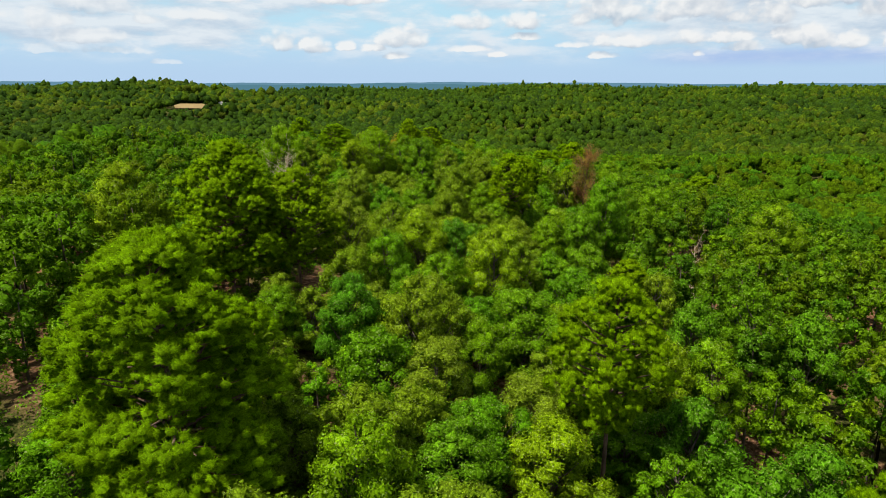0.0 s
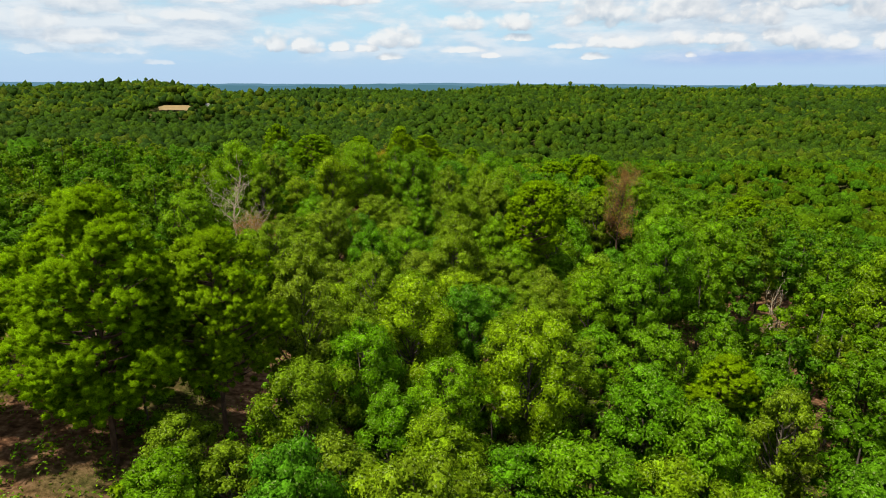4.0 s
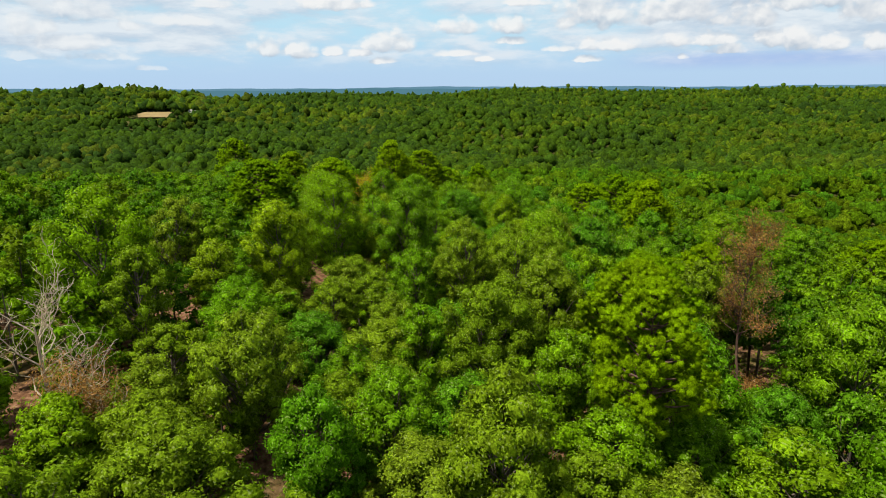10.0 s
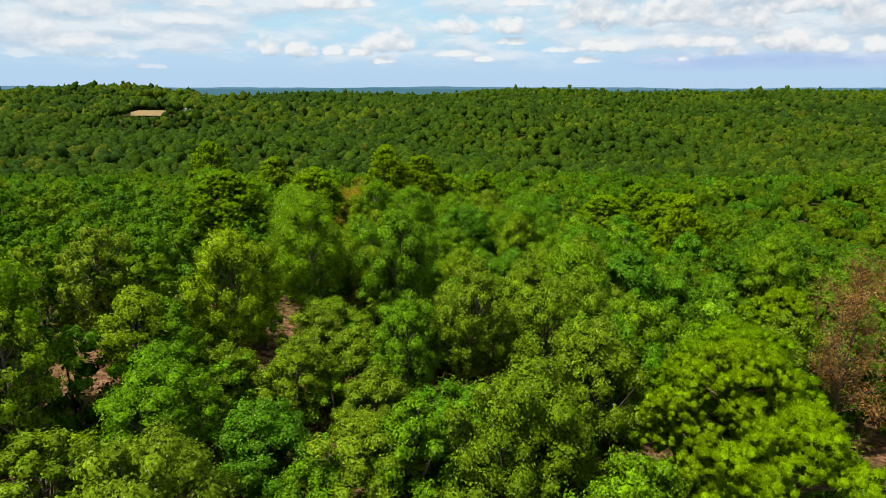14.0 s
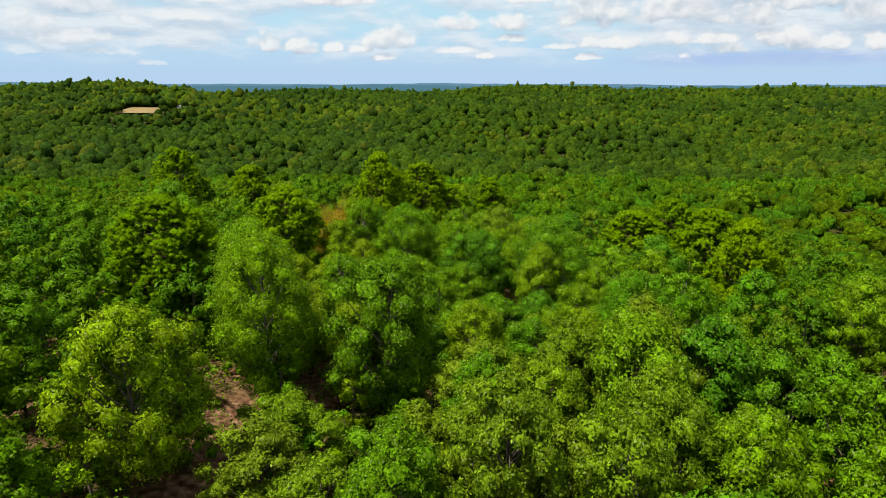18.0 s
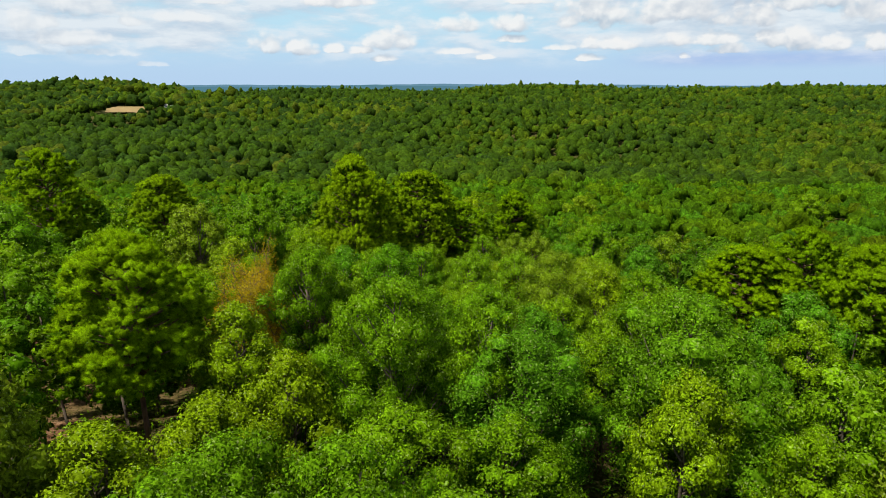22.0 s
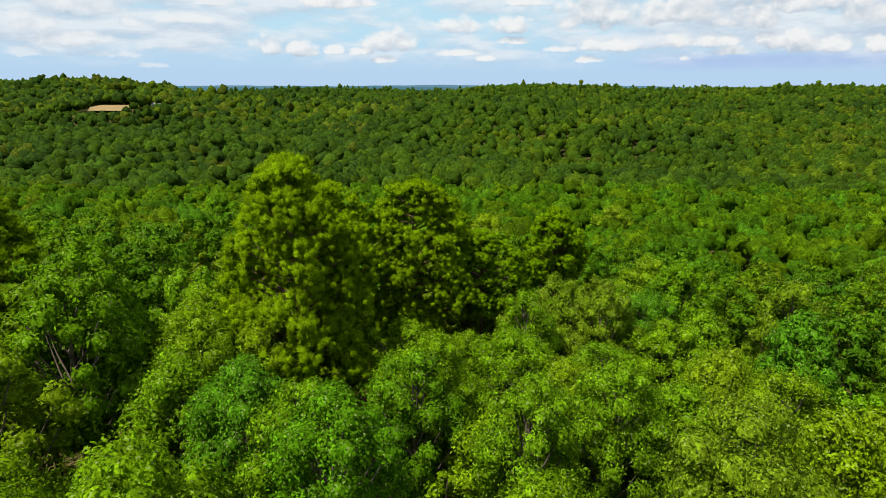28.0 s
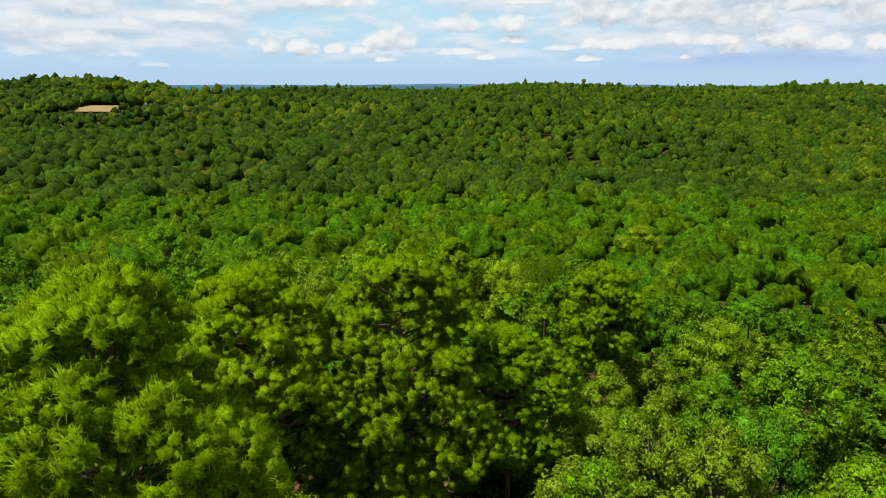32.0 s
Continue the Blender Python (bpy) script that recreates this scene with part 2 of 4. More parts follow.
def leaf_material(name, stops, through_light=0.45, rough=0.55, grain=12.5, tilt=1.1, glint_share=0.42, sprays=3.3, vary=1.0):
    """Foliage: the tree's own hue from its random number or its tint, each spray lighter or darker, and single leaves
    within a spray that catch the light each their own way. grain: leaves to the metre."""
    m, n, l, b = mat(name, rough)
    info, geo, att, tc = n.new("ShaderNodeObjectInfo"), n.new("ShaderNodeNewGeometry"), n.new("ShaderNodeAttribute"), n.new("ShaderNodeTexCoord")
    att.attribute_name = "tint"
    h = math_node(n, l, 'FRACT', math_node(n, l, 'ADD', info.outputs["Random"], att.outputs["Fac"]), 0)
    r = ramp(n, stops)
    l.new(h, r.inputs[0])
    cell = n.new("ShaderNodeTexVoronoi")
    cell.inputs["Scale"].default_value = grain
    l.new(tc.outputs["Object"], cell.inputs["Vector"])
    sep = n.new("ShaderNodeSeparateColor")
    l.new(cell.outputs["Color"], sep.inputs[0])
    one = math_node(n, l, 'ADD', math_node(n, l, 'MULTIPLY', math_node(n, l, 'POWER', sep.outputs[0], 1.8), 0.85 * vary), 1 - 0.30 * vary)
    spray = n.new("ShaderNodeTexVoronoi")
    spray.inputs["Scale"].default_value = sprays
    l.new(tc.outputs["Object"], spray.inputs["Vector"])
    spr = n.new("ShaderNodeSeparateColor")
    l.new(spray.outputs["Color"], spr.inputs[0])
    one = math_node(n, l, 'MULTIPLY', one, math_node(n, l, 'ADD', math_node(n, l, 'MULTIPLY', spr.outputs[0], 0.85 * vary), 1 - 0.43 * vary))
    v = math_node(n, l, 'MULTIPLY', one, math_node(n, l, 'ADD', math_node(n, l, 'MULTIPLY', geo.outputs["Random Per Island"], 0.52), 0.76))
    mix = n.new("ShaderNodeMix")
    mix.data_type, mix.blend_type = 'RGBA', 'MULTIPLY'
    mix.inputs["Factor"].default_value = 1.0
    l.new(r.outputs[0], mix.inputs["A"])
    l.new(v, mix.inputs["B"])
    pale = n.new("ShaderNodeMix")            # single cells painted pale, in place of glints of light on leaves
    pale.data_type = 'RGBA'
    l.new(math_node(n, l, 'MULTIPLY', math_node(n, l, 'GREATER_THAN', sep.outputs[1], 0.945), glint_share), pale.inputs["Factor"])
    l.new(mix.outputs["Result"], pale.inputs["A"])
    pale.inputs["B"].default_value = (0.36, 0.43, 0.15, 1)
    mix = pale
    off, add, uni = n.new("ShaderNodeVectorMath"), n.new("ShaderNodeVectorMath"), n.new("ShaderNodeVectorMath")
    off.operation, add.operation, uni.operation = 'MULTIPLY_ADD', 'ADD', 'NORMALIZE'
    both = n.new("ShaderNodeMix")
    both.data_type = 'RGBA'
    both.inputs["Factor"].default_value = 0.55
    l.new(cell.outputs["Color"], both.inputs["A"])
    l.new(spray.outputs["Color"], both.inputs["B"])
    l.new(both.outputs["Result"], off.inputs[0])
    off.inputs[1].default_value, off.inputs[2].default_value = (tilt,) * 3, (-tilt / 2,) * 3
    l.new(geo.outputs["Normal"], add.inputs[0])
    l.new(off.outputs[0], add.inputs[1])
    l.new(add.outputs[0], uni.inputs[0])
    b.inputs["Specular IOR Level"].default_value = 0.015
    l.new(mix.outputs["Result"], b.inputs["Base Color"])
    l.new(uni.outputs[0], b.inputs["Normal"])
    tr = n.new("ShaderNodeBsdfTranslucent")
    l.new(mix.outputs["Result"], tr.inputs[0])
    l.new(uni.outputs[0], tr.inputs["Normal"])
    ms = n.new("ShaderNodeMixShader")
    ms.inputs[0].default_value = through_light
    l.new(b.outputs[0], ms.inputs[1])
    l.new(tr.outputs[0], ms.inputs[2])
    l.new(ms.outputs[0], n["Material Output"].inputs[0])
    return m


def bark_material(name, a, c, scale=6.0):
    m, n, l, b = mat(name, 0.9)
    tc, nz = n.new("ShaderNodeTexCoord"), n.new("ShaderNodeTexNoise")
    mp = n.new("ShaderNodeMapping")
    mp.inputs["Scale"].default_value = (1, 1, 0.25)
    l.new(tc.outputs["Object"], mp.inputs[0])
    l.new(mp.outputs[0], nz.inputs["Vector"])
    nz.inputs["Scale"].default_value, nz.inputs["Detail"].default_value = scale, 6
    r = ramp(n, [(0.35, a), (0.65, c)])
    l.new(nz.outputs[0], r.inputs[0])
    l.new(r.outputs[0], b.inputs["Base Color"])
    bp = n.new("ShaderNodeBump")
    bp.inputs["Strength"].default_value = 0.6
    l.new(nz.outputs[0], bp.inputs["Height"])
    l.new(bp.outputs[0], b.inputs["Normal"])
    return m


OAK_STOPS = [(0.0, (0.104, 0.224, 0.0029)), (0.22, (0.072, 0.188, 0.0039)), (0.45, (0.137, 0.246, 0.0029)),
             (0.62, (0.064, 0.179, 0.0059)), (0.8, (0.117, 0.229, 0.0029)), (1.0, (0.153, 0.235, 0.0049))]
PINE_STOPS = [(0.0, (0.146, 0.259, 0.0014)), (0.35, (0.119, 0.227, 0.0014)), (0.7, (0.165, 0.270, 0.0014)), (1.0, (0.132, 0.227, 0.0021))]
YOUNG_STOPS = [(0.0, (0.078, 0.210, 0.0035)), (0.4, (0.126, 0.242, 0.0021)), (0.75, (0.150, 0.240, 0.0021)), (1.0, (0.067, 0.210, 0.0056))]
# far woods, dark to light: cloud shade is put into these leaf colours
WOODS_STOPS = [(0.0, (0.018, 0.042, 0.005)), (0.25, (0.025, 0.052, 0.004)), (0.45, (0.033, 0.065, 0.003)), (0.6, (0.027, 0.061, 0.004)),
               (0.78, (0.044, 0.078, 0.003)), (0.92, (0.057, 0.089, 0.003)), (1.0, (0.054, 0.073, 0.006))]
M_OAK = leaf_material("oak_leaves", OAK_STOPS)
M_PINE = leaf_material("pine_needles", PINE_STOPS, 0.55, 0.5, 21.0, 0.9, 0.0, 4.0, 0.8)
M_YOUNG = leaf_material("sapling_leaves", YOUNG_STOPS, 0.35)
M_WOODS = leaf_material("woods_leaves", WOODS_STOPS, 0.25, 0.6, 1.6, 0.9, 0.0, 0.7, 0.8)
# slope and side rows: the oak colours scaled down, each stop by its own share
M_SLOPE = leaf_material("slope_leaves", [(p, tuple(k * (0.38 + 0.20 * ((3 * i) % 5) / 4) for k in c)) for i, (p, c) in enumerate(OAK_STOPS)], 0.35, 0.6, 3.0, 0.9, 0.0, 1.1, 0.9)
M_DARK_OAK = leaf_material("dark_oak_leaves", [(p, tuple(k * (0.62 + 0.26 * ((2 * i) % 5) / 4) for k in c)) for i, (p, c) in enumerate(OAK_STOPS)])
M_BROWN = leaf_material("dead_leaves", [(0.0, (0.31, 0.155, 0.038)), (1.0, (0.26, 0.140, 0.040))], 0.4)
M_ORANGE = leaf_material("orange_needles", [(0.0, (0.44, 0.27, 0.008)), (0.5, (0.36, 0.28, 0.008)), (1.0, (0.42, 0.24, 0.010))], 0.5)
M_OLIVE = leaf_material("olive_oak_leaves", [(0.0, (0.140, 0.212, 0.0068)), (0.5, (0.122, 0.204, 0.0054)), (1.0, (0.150, 0.216, 0.0098))])
M_BLUISH = leaf_material("deep_green_leaves", [(0.0, (0.090, 0.195, 0.0039)), (0.5, (0.100, 0.208, 0.0034)), (1.0, (0.084, 0.178, 0.0039))])
M_LIGHT = leaf_material("light_green_leaves", [(0.0, (0.128, 0.238, 0.0040)), (1.0, (0.112, 0.228, 0.0046))])
M_YELLOW = leaf_material("yellow_leaves", [(0.0, (0.145, 0.222, 0.0028)), (1.0, (0.126, 0.217, 0.0028))], 0.3)
M_BARK = bark_material("oak_bark", (0.045, 0.034, 0.025), (0.13, 0.10, 0.075))
M_PBARK = bark_material("pine_bark", (0.05, 0.026, 0.017), (0.15, 0.085, 0.055))
M_DEADWOOD = bark_material("bleached_wood", (0.22, 0.165, 0.10), (0.46, 0.37, 0.26))

# ground: leaf litter, bare reddish earth, low grass
M_GROUND, gn, gl, gb = mat("forest_floor", 0.95)
gb.inputs["Specular IOR Level"].default_value = 0.03
g_tc = gn.new("ShaderNodeTexCoord")
def g_noise(scale, detail=5):
    z = gn.new("ShaderNodeTexNoise")
    gl.new(g_tc.outputs["Object"], z.inputs["Vector"])
    z.inputs["Scale"].default_value, z.inputs["Detail"].default_value = scale, detail
    return z.outputs[0]
g_r1 = ramp(gn, [(0.32, (0.045, 0.022, 0.012)), (0.50, (0.120, 0.060, 0.032)), (0.70, (0.25, 0.145, 0.085))])
gl.new(g_noise(2.5, 8), g_r1.inputs[0])
g_r2 = ramp(gn, [(0.46, (0, 0, 0)), (0.62, (1, 1, 1))])
gl.new(g_noise(0.09, 4), g_r2.inputs[0])
g_mix = gn.new("ShaderNodeMix")
g_mix.data_type = 'RGBA'
g_sep, g_far, g_max = gn.new("ShaderNodeSeparateXYZ"), gn.new("ShaderNodeMapRange"), gn.new("ShaderNodeMath")
gl.new(g_tc.outputs["Object"], g_sep.inputs[0])
gl.new(g_sep.outputs[1], g_far.inputs[0])
g_far.inputs["From Min"].default_value, g_far.inputs["From Max"].default_value = 150.0, 215.0     # scrub covers the valley's floor
g_max.operation = 'MAXIMUM'
gl.new(g_r2.outputs[0], g_max.inputs[0])
gl.new(g_far.outputs[0], g_max.inputs[1])
gl.new(g_max.outputs[0], g_mix.inputs["Factor"])
gl.new(g_r1.outputs[0], g_mix.inputs["A"])
g_r3 = ramp(gn, [(0.34, (0.018, 0.022, 0.006)), (0.50, (0.042, 0.048, 0.010)), (0.66, (0.095, 0.075, 0.030))])      # low scrub over litter
gl.new(g_noise(3.5, 8), g_r3.inputs[0])
gl.new(g_r3.outputs[0], g_mix.inputs["B"])
gl.new(g_mix.outputs["Result"], gb.inputs["Base Color"])
g_bp = gn.new("ShaderNodeBump")
g_bp.inputs["Strength"].default_value, g_bp.inputs["Distance"].default_value = 0.7, 0.15
gl.new(g_noise(7, 8), g_bp.inputs["Height"])
gl.new(g_bp.outputs[0], gb.inputs["Normal"])

M_FIELD, fn, fl, fb = mat("mown_field", 0.95)
f_tc, f_nz = fn.new("ShaderNodeTexCoord"), fn.new("ShaderNodeTexNoise")
fl.new(f_tc.outputs["Object"], f_nz.inputs["Vector"])
f_nz.inputs["Scale"].default_value, f_nz.inputs["Detail"].default_value = 0.15, 8
f_r = ramp(fn, [(0.3, (0.15, 0.100, 0.034)), (0.7, (0.21, 0.145, 0.048))])
fl.new(f_nz.outputs[0], f_r.inputs[0])
fl.new(f_r.outputs[0], fb.inputs["Base Color"])

# ---------------------------------------------------------------- lie of the land
PROF_Y = [-400, 0, 40, 60, 120, 140, 155, 170, 190, 210, 235, 270, 330, 400, 480, 620, 800, 1000, 1180, 1350, 1700, 2600, 6000]
PROF_Z = [-2, 7, 8.5, 10, 10, 8.5, 6.5, 4, 2.5, 0, -4, -9, -15, -18, -13, -3, 3.5, 8.5, 12, 5, -30, -55, -70]
FIELD, HOUSE, PATCH = (-265.0, 622.0), (-247.0, 662.0), (-179.0, 577.0)      # the clearings' middles and the house


def smooth01(v):
    v = np.clip(v, 0, 1)
    return v * v * (3 - 2 * v)


def land(x, y):
    x, y = np.asarray(x, float), np.asarray(y, float)
    z = np.interp(y, PROF_Y, PROF_Z)
    for k in (12, 25):                   # round the breaks of the profile off
        z = 0.5 * z + 0.25 * (np.interp(y - k, PROF_Y, PROF_Z) + np.interp(y + k, PROF_Y, PROF_Z))
    near = 1 - smooth01((y - 190) / 90)
    z = z - near * 9 * smooth01((x + 2) / 36) - near * 6 * smooth01((x - 45) / 80)
    z = z + (1 - smooth01((y - 115) / 40)) * 3.2 * smooth01((-x - 5) / 22) - near * 7 * smooth01((-x - 55) / 90)
    z = z + 17 * np.exp(-(((x + 470) / np.where(x < -470, 330, 190)) ** 2 + ((y - 810) / 150) ** 2)) - 4 * np.exp(-(((x + 230) / 140) ** 2 + ((y - 1000) / 200) ** 2)) - 7 * np.exp(-(((x + 430) / 170) ** 2 + ((y - 1150) / 220) ** 2))
    z = z - 8 * np.exp(-(((x - 360) / 170) ** 2 + ((y - 680) / 160) ** 2)) + 4 * np.exp(-(((x - 700) / 300) ** 2 + ((y - 1150) / 200) ** 2))
    far = smooth01((y - 260) / 200)
    z = z + far * (5.5 * np.sin(x / 78 + 0.9 * np.sin(y / 70)) * np.cos(y / 95 + x / 210) + 3.6 * np.sin(y / 46 + x / 120 + 0.8 * np.sin(x / 55)))
    z = z + 0.5 * np.sin(x / 9.0) * np.cos(y / 11.0)
    # the hayfield lies even, rising away
    f = smooth01(1.6 - np.maximum(np.abs(x - FIELD[0]) / 30, np.abs(y - FIELD[1]) / 42)) * (y > 400)
    return z * (1 - f) + (5.5 + (y - 590) * 0.063) * f


def grid_lines(dense, reach, step):
    a = list(np.arange(-dense, dense + 1e-6, step))
    d = step
    while a[-1] < reach:
        d *= 1.18
        a.append(a[-1] + d)
        a.insert(0, a[0] - d)
    return np.array(a)


def np_mesh(name, verts, faces, mats=(), index=None, tint=None, normals=None):
    """A mesh from an array of corners and an array of faces that all have the same number of corners."""
    me = bpy.data.meshes.new(name)
    verts, faces = np.asarray(verts, np.float32), np.asarray(faces, np.int32)
    k = faces.shape[1]
    me.vertices.add(len(verts))
    me.vertices.foreach_set("co", verts.ravel())
    me.loops.add(faces.size)
    me.loops.foreach_set("vertex_index", faces.ravel())
    me.polygons.add(len(faces))
    me.polygons.foreach_set("loop_start", np.arange(0, faces.size, k, dtype=np.int32))
    if index is not None:
        me.polygons.foreach_set("material_index", np.asarray(index, np.int32))
    for m in mats:
        me.materials.append(m)
    if tint is not None:
        me.attributes.new("tint", 'FLOAT', 'POINT').data.foreach_set("value", np.asarray(tint, np.float32))
    if normals is not None:
        me.attributes.new("custom_normal", 'FLOAT_VECTOR', 'POINT').data.foreach_set("vector", np.asarray(normals, np.float32).ravel())
    me.update()
    return me


gx, gy = grid_lines(200, 4700, 5.0), grid_lines(260, 4700, 5.0) + 120
GX, GY = np.meshgrid(gx, gy)
GZ = land(GX, GY)
nx, ny = len(gx), len(gy)
q = np.arange(nx * ny).reshape(ny, nx)
g_faces = np.stack([q[:-1, :-1], q[:-1, 1:], q[1:, 1:], q[1:, :-1]], -1).reshape(-1, 4)
ground = new("ground", np_mesh("ground", np.stack([GX, GY, GZ], -1).reshape(-1, 3), g_faces, [M_GROUND]))
ground.data.polygons.foreach_set("use_smooth", [True] * len(ground.data.polygons))
tagged(ground, "rolling forest floor of brown leaf litter and reddish earth", "ground", kind="structure")

# ---------------------------------------------------------------- building blocks of trees
def unit(v):
    return v / np.maximum(np.linalg.norm(v, axis=-1, keepdims=True), 1e-9)


def cards(rng, centres, normals, sizes, slim=0.6):
    """Leaf blades: narrow triangles of the given sizes, facing the given ways."""
    n = len(centres)
    t = unit(np.cross(normals, unit(rng.normal(size=(n, 3)))))
    b = np.cross(normals, t)
    s = np.asarray(sizes)[:, None]
    v = np.stack([centres - t * s * 0.45 + b * s * slim * 0.5, centres - t * s * 0.45 - b * s * slim * 0.5, centres + t * s * 0.55], 1)
    return v.reshape(-1, 3), np.arange(n * 3).reshape(-1, 3)


def leaf_blades(rng, centres, normals, sizes, wide=0.54, fold=0.16):
    """Broad leaves: pointed blades of two halves, folded along the midrib."""
    n = len(centres)
    t = unit(np.cross(normals, unit(rng.normal(size=(n, 3)))))
    b = np.cross(normals, t)
    s = np.asarray(sizes)[:, None]
    up = normals * s * fold * 0.5
    v = np.stack([centres - t * s * 0.5, centres - b * s * wide * 0.5 + t * s * 0.06 + up, centres + t * s * 0.5 - up, centres + b * s * wide * 0.5 + t * s * 0.06 + up], 1)
    k = np.arange(n)[:, None] * 4
    return v.reshape(-1, 3), np.concatenate([k + [0, 1, 2], k + [0, 2, 3]])


def tube(points, radii, sides=6):
    """A tapered tube along a line of points."""
    p = np.asarray(points, float)
    d = unit(np.gradient(p, axis=0))
    ref = np.where(np.abs(d[:, 2:3]) > 0.9, np.array([[1.0, 0, 0]]), np.array([[0, 0, 1.0]]))
    u = unit(np.cross(d, ref))
    w = np.cross(d, u)
    a = np.linspace(0, 2 * np.pi, sides, endpoint=False)
    ring = np.cos(a)[None, :, None] * u[:, None] + np.sin(a)[None, :, None] * w[:, None]
    v = (p[:, None] + ring * np.asarray(radii, float)[:, None, None]).reshape(-1, 3)
    f = []
    for i in range(len(p) - 1):
        for j in range(sides):
            k = (j + 1) % sides
            f.append((i * sides + j, i * sides + k, (i + 1) * sides + k, (i + 1) * sides + j))
    return v, np.array(f)


def merge(pieces):
    vs, fs, at = [], [], 0
    for v, f in pieces:
        vs.append(v)
        fs.append(f + at)
        at += len(v)
    return np.concatenate(vs), np.concatenate(fs)


def body_shape(sub):
    """Corners and faces of a rounded body, open below."""
    bm = bmesh.new()
    bmesh.ops.create_icosphere(bm, subdivisions=sub, radius=1.0)
    bmesh.ops.delete(bm, geom=[f for f in bm.faces if f.calc_center_median().z < -0.5], context='FACES')
    bm.verts.index_update()
    v = np.array([p.co[:] for p in bm.verts])
    f = np.array([[p.index for p in q.verts] for q in bm.faces])
    bm.free()
    return v, f


def knots(rng, shape, centres, radii, squash=0.9):
    """Dense hearts of leafy lobes: one small rounded body at each centre. Also gives their outward ways."""
    sv, sf = shape
    n, k = len(centres), len(sv)
    v = sv[None] * (radii[:, None, None] * rng.uniform(0.88, 1.12, (n, k, 1))) * np.array([1, 1, squash]) + centres[:, None]
    return v.reshape(-1, 3), (sf[None] + (np.arange(n) * k)[:, None, None]).reshape(-1, 3), np.tile(sv, (n, 1))


def bough(rng, start, way, length, radius, bend=0.25, lift=0.15, steps=5):
    """The line of one limb, wandering and rising."""
    p, d, pts = np.array(start, float), unit(np.array(way, float)), []
    for i in range(steps):
        pts.append(p.copy())
        d = unit(d + rng.normal(size=3) * bend + np.array([0, 0, lift]))
        p = p + d * length / (steps - 1)
    return np.array(pts), np.linspace(radius, radius * 0.25, steps)


def part(name, me, parent, label=""):
    ob = new(name, me)
    ob.parent = parent
    if label:
        ob["label"] = label
    return ob


def broadleaf_parts(rng, height, radius, base, leaves, size, lobes=44, dome=2.2, core=0.84):
    """Trunk, limbs and crown arrays of a broadleaf tree; the crown is a heap of leafy lobes on limbs. dome: 1.4 pointed, 2.4 round;
    core: how far the dense heart of each lobe reaches."""
    lean = rng.normal(size=2) * 0.35
    tp = np.array([[lean[0] * k, lean[1] * k, -5 + (height * 0.8 + 5) * k] for k in np.linspace(0, 1, 6)])
    trunk = tube(tp, np.linspace(0.14, 0.04, 6), 7)
    tall = height - base
    ph = rng.uniform(0, 6.28, 3)
    limbs, cs, rs = [], [], []
    for i in range(lobes):
        k = 1 - ((i + 0.5) / lobes) ** 0.85               # from the top down
        a = i * 2.399 + rng.uniform(-0.4, 0.4)
        if k < 0.42:
            wide = radius * (0.50 + 0.50 * math.sin(k / 0.42 * 1.57))
        else:
            wide = radius * max(0.0, 1 - ((k - 0.42) / 0.58) ** dome) ** 0.55
        wide *= 1 + 0.17 * math.sin(2 * a + ph[0]) + 0.14 * math.sin(3 * a + ph[1] + 4 * k)
        r = radius * rng.uniform(0.15, 0.29) * (0.80 if k > 0.85 else 1.0)
        reach = max(0.0, wide - r * 0.92) * (rng.uniform(0.5, 0.75) if i % 5 == 3 else rng.uniform(0.84, 1.20))
        z = min(base + tall * k + rng.normal() * 0.22, height - r * 0.85 + (0.35 if i % 9 == 1 else 0))
        c = np.array([lean[0] * 0.7 + math.cos(a) * reach, lean[1] * 0.7 + math.sin(a) * reach, z])
        cs.append(c)
        rs.append(r)
        root = np.array([lean[0] * 0.5, lean[1] * 0.5, max(base * 0.7, c[2] - reach * 1.1 - 0.6)])
        pts = np.array([root, root * 0.5 + c * 0.5 + [0, 0, -0.25], c])
        limbs.append(tube(pts, [0.05, 0.035, 0.015], 4))
    cs, rs = np.array(cs), np.array(rs)
    share = rs ** 2 / (rs ** 2).sum()
    many = int(leaves * 2.2)
    who = rng.choice(len(cs), many, p=share)
    d = unit(rng.normal(size=(many, 3)) + np.array([0, 0, 0.08]))
    lump = 1 + 0.20 * np.sin(d[:, 0] * 6 + who) * np.sin(d[:, 1] * 7 + who * 2) + rng.normal(size=many) * 0.13
    flat = np.array([1.0, 1.0, 0.88])
    c = cs[who] + d * (rs[who] * lump)[:, None] * flat
    depth = np.linalg.norm((c[:, None] - cs[None]) / flat, axis=2) / rs[None]
    depth[np.arange(many), who] = 9.0
    seen = np.flatnonzero(depth.min(1) > 0.80)[:leaves]
    c, d, n = c[seen], d[seen], len(seen)
    heart = np.array([lean[0] * 0.7, lean[1] * 0.7, base + tall * 0.32])
    whole = unit((c - heart) / np.array([radius, radius, tall * 0.62]))
    nrm = unit(d * 0.6 + whole * 0.4 + np.array([0, 0, 0.15]) + rng.normal(size=(n, 3)) * 0.5)
    sz = size * rng.uniform(0.65, 1.4, n)
    kv, kf, kn = knots(rng, body_shape(1), cs, rs * core, 0.82)
    lv, lf = leaf_blades(rng, c, nrm, sz)
    soft = unit(nrm * 0.5 + d * 0.4 + whole * 0.55 + np.array([0, 0, 0.1]))
    around = unit(kn * 0.7 + unit((kv - heart) / np.array([radius, radius, tall * 0.62])) * 0.5)
    return trunk, merge(limbs), merge([(lv, lf), (kv, kf)]), np.concatenate([np.repeat(soft, 4, axis=0), around])


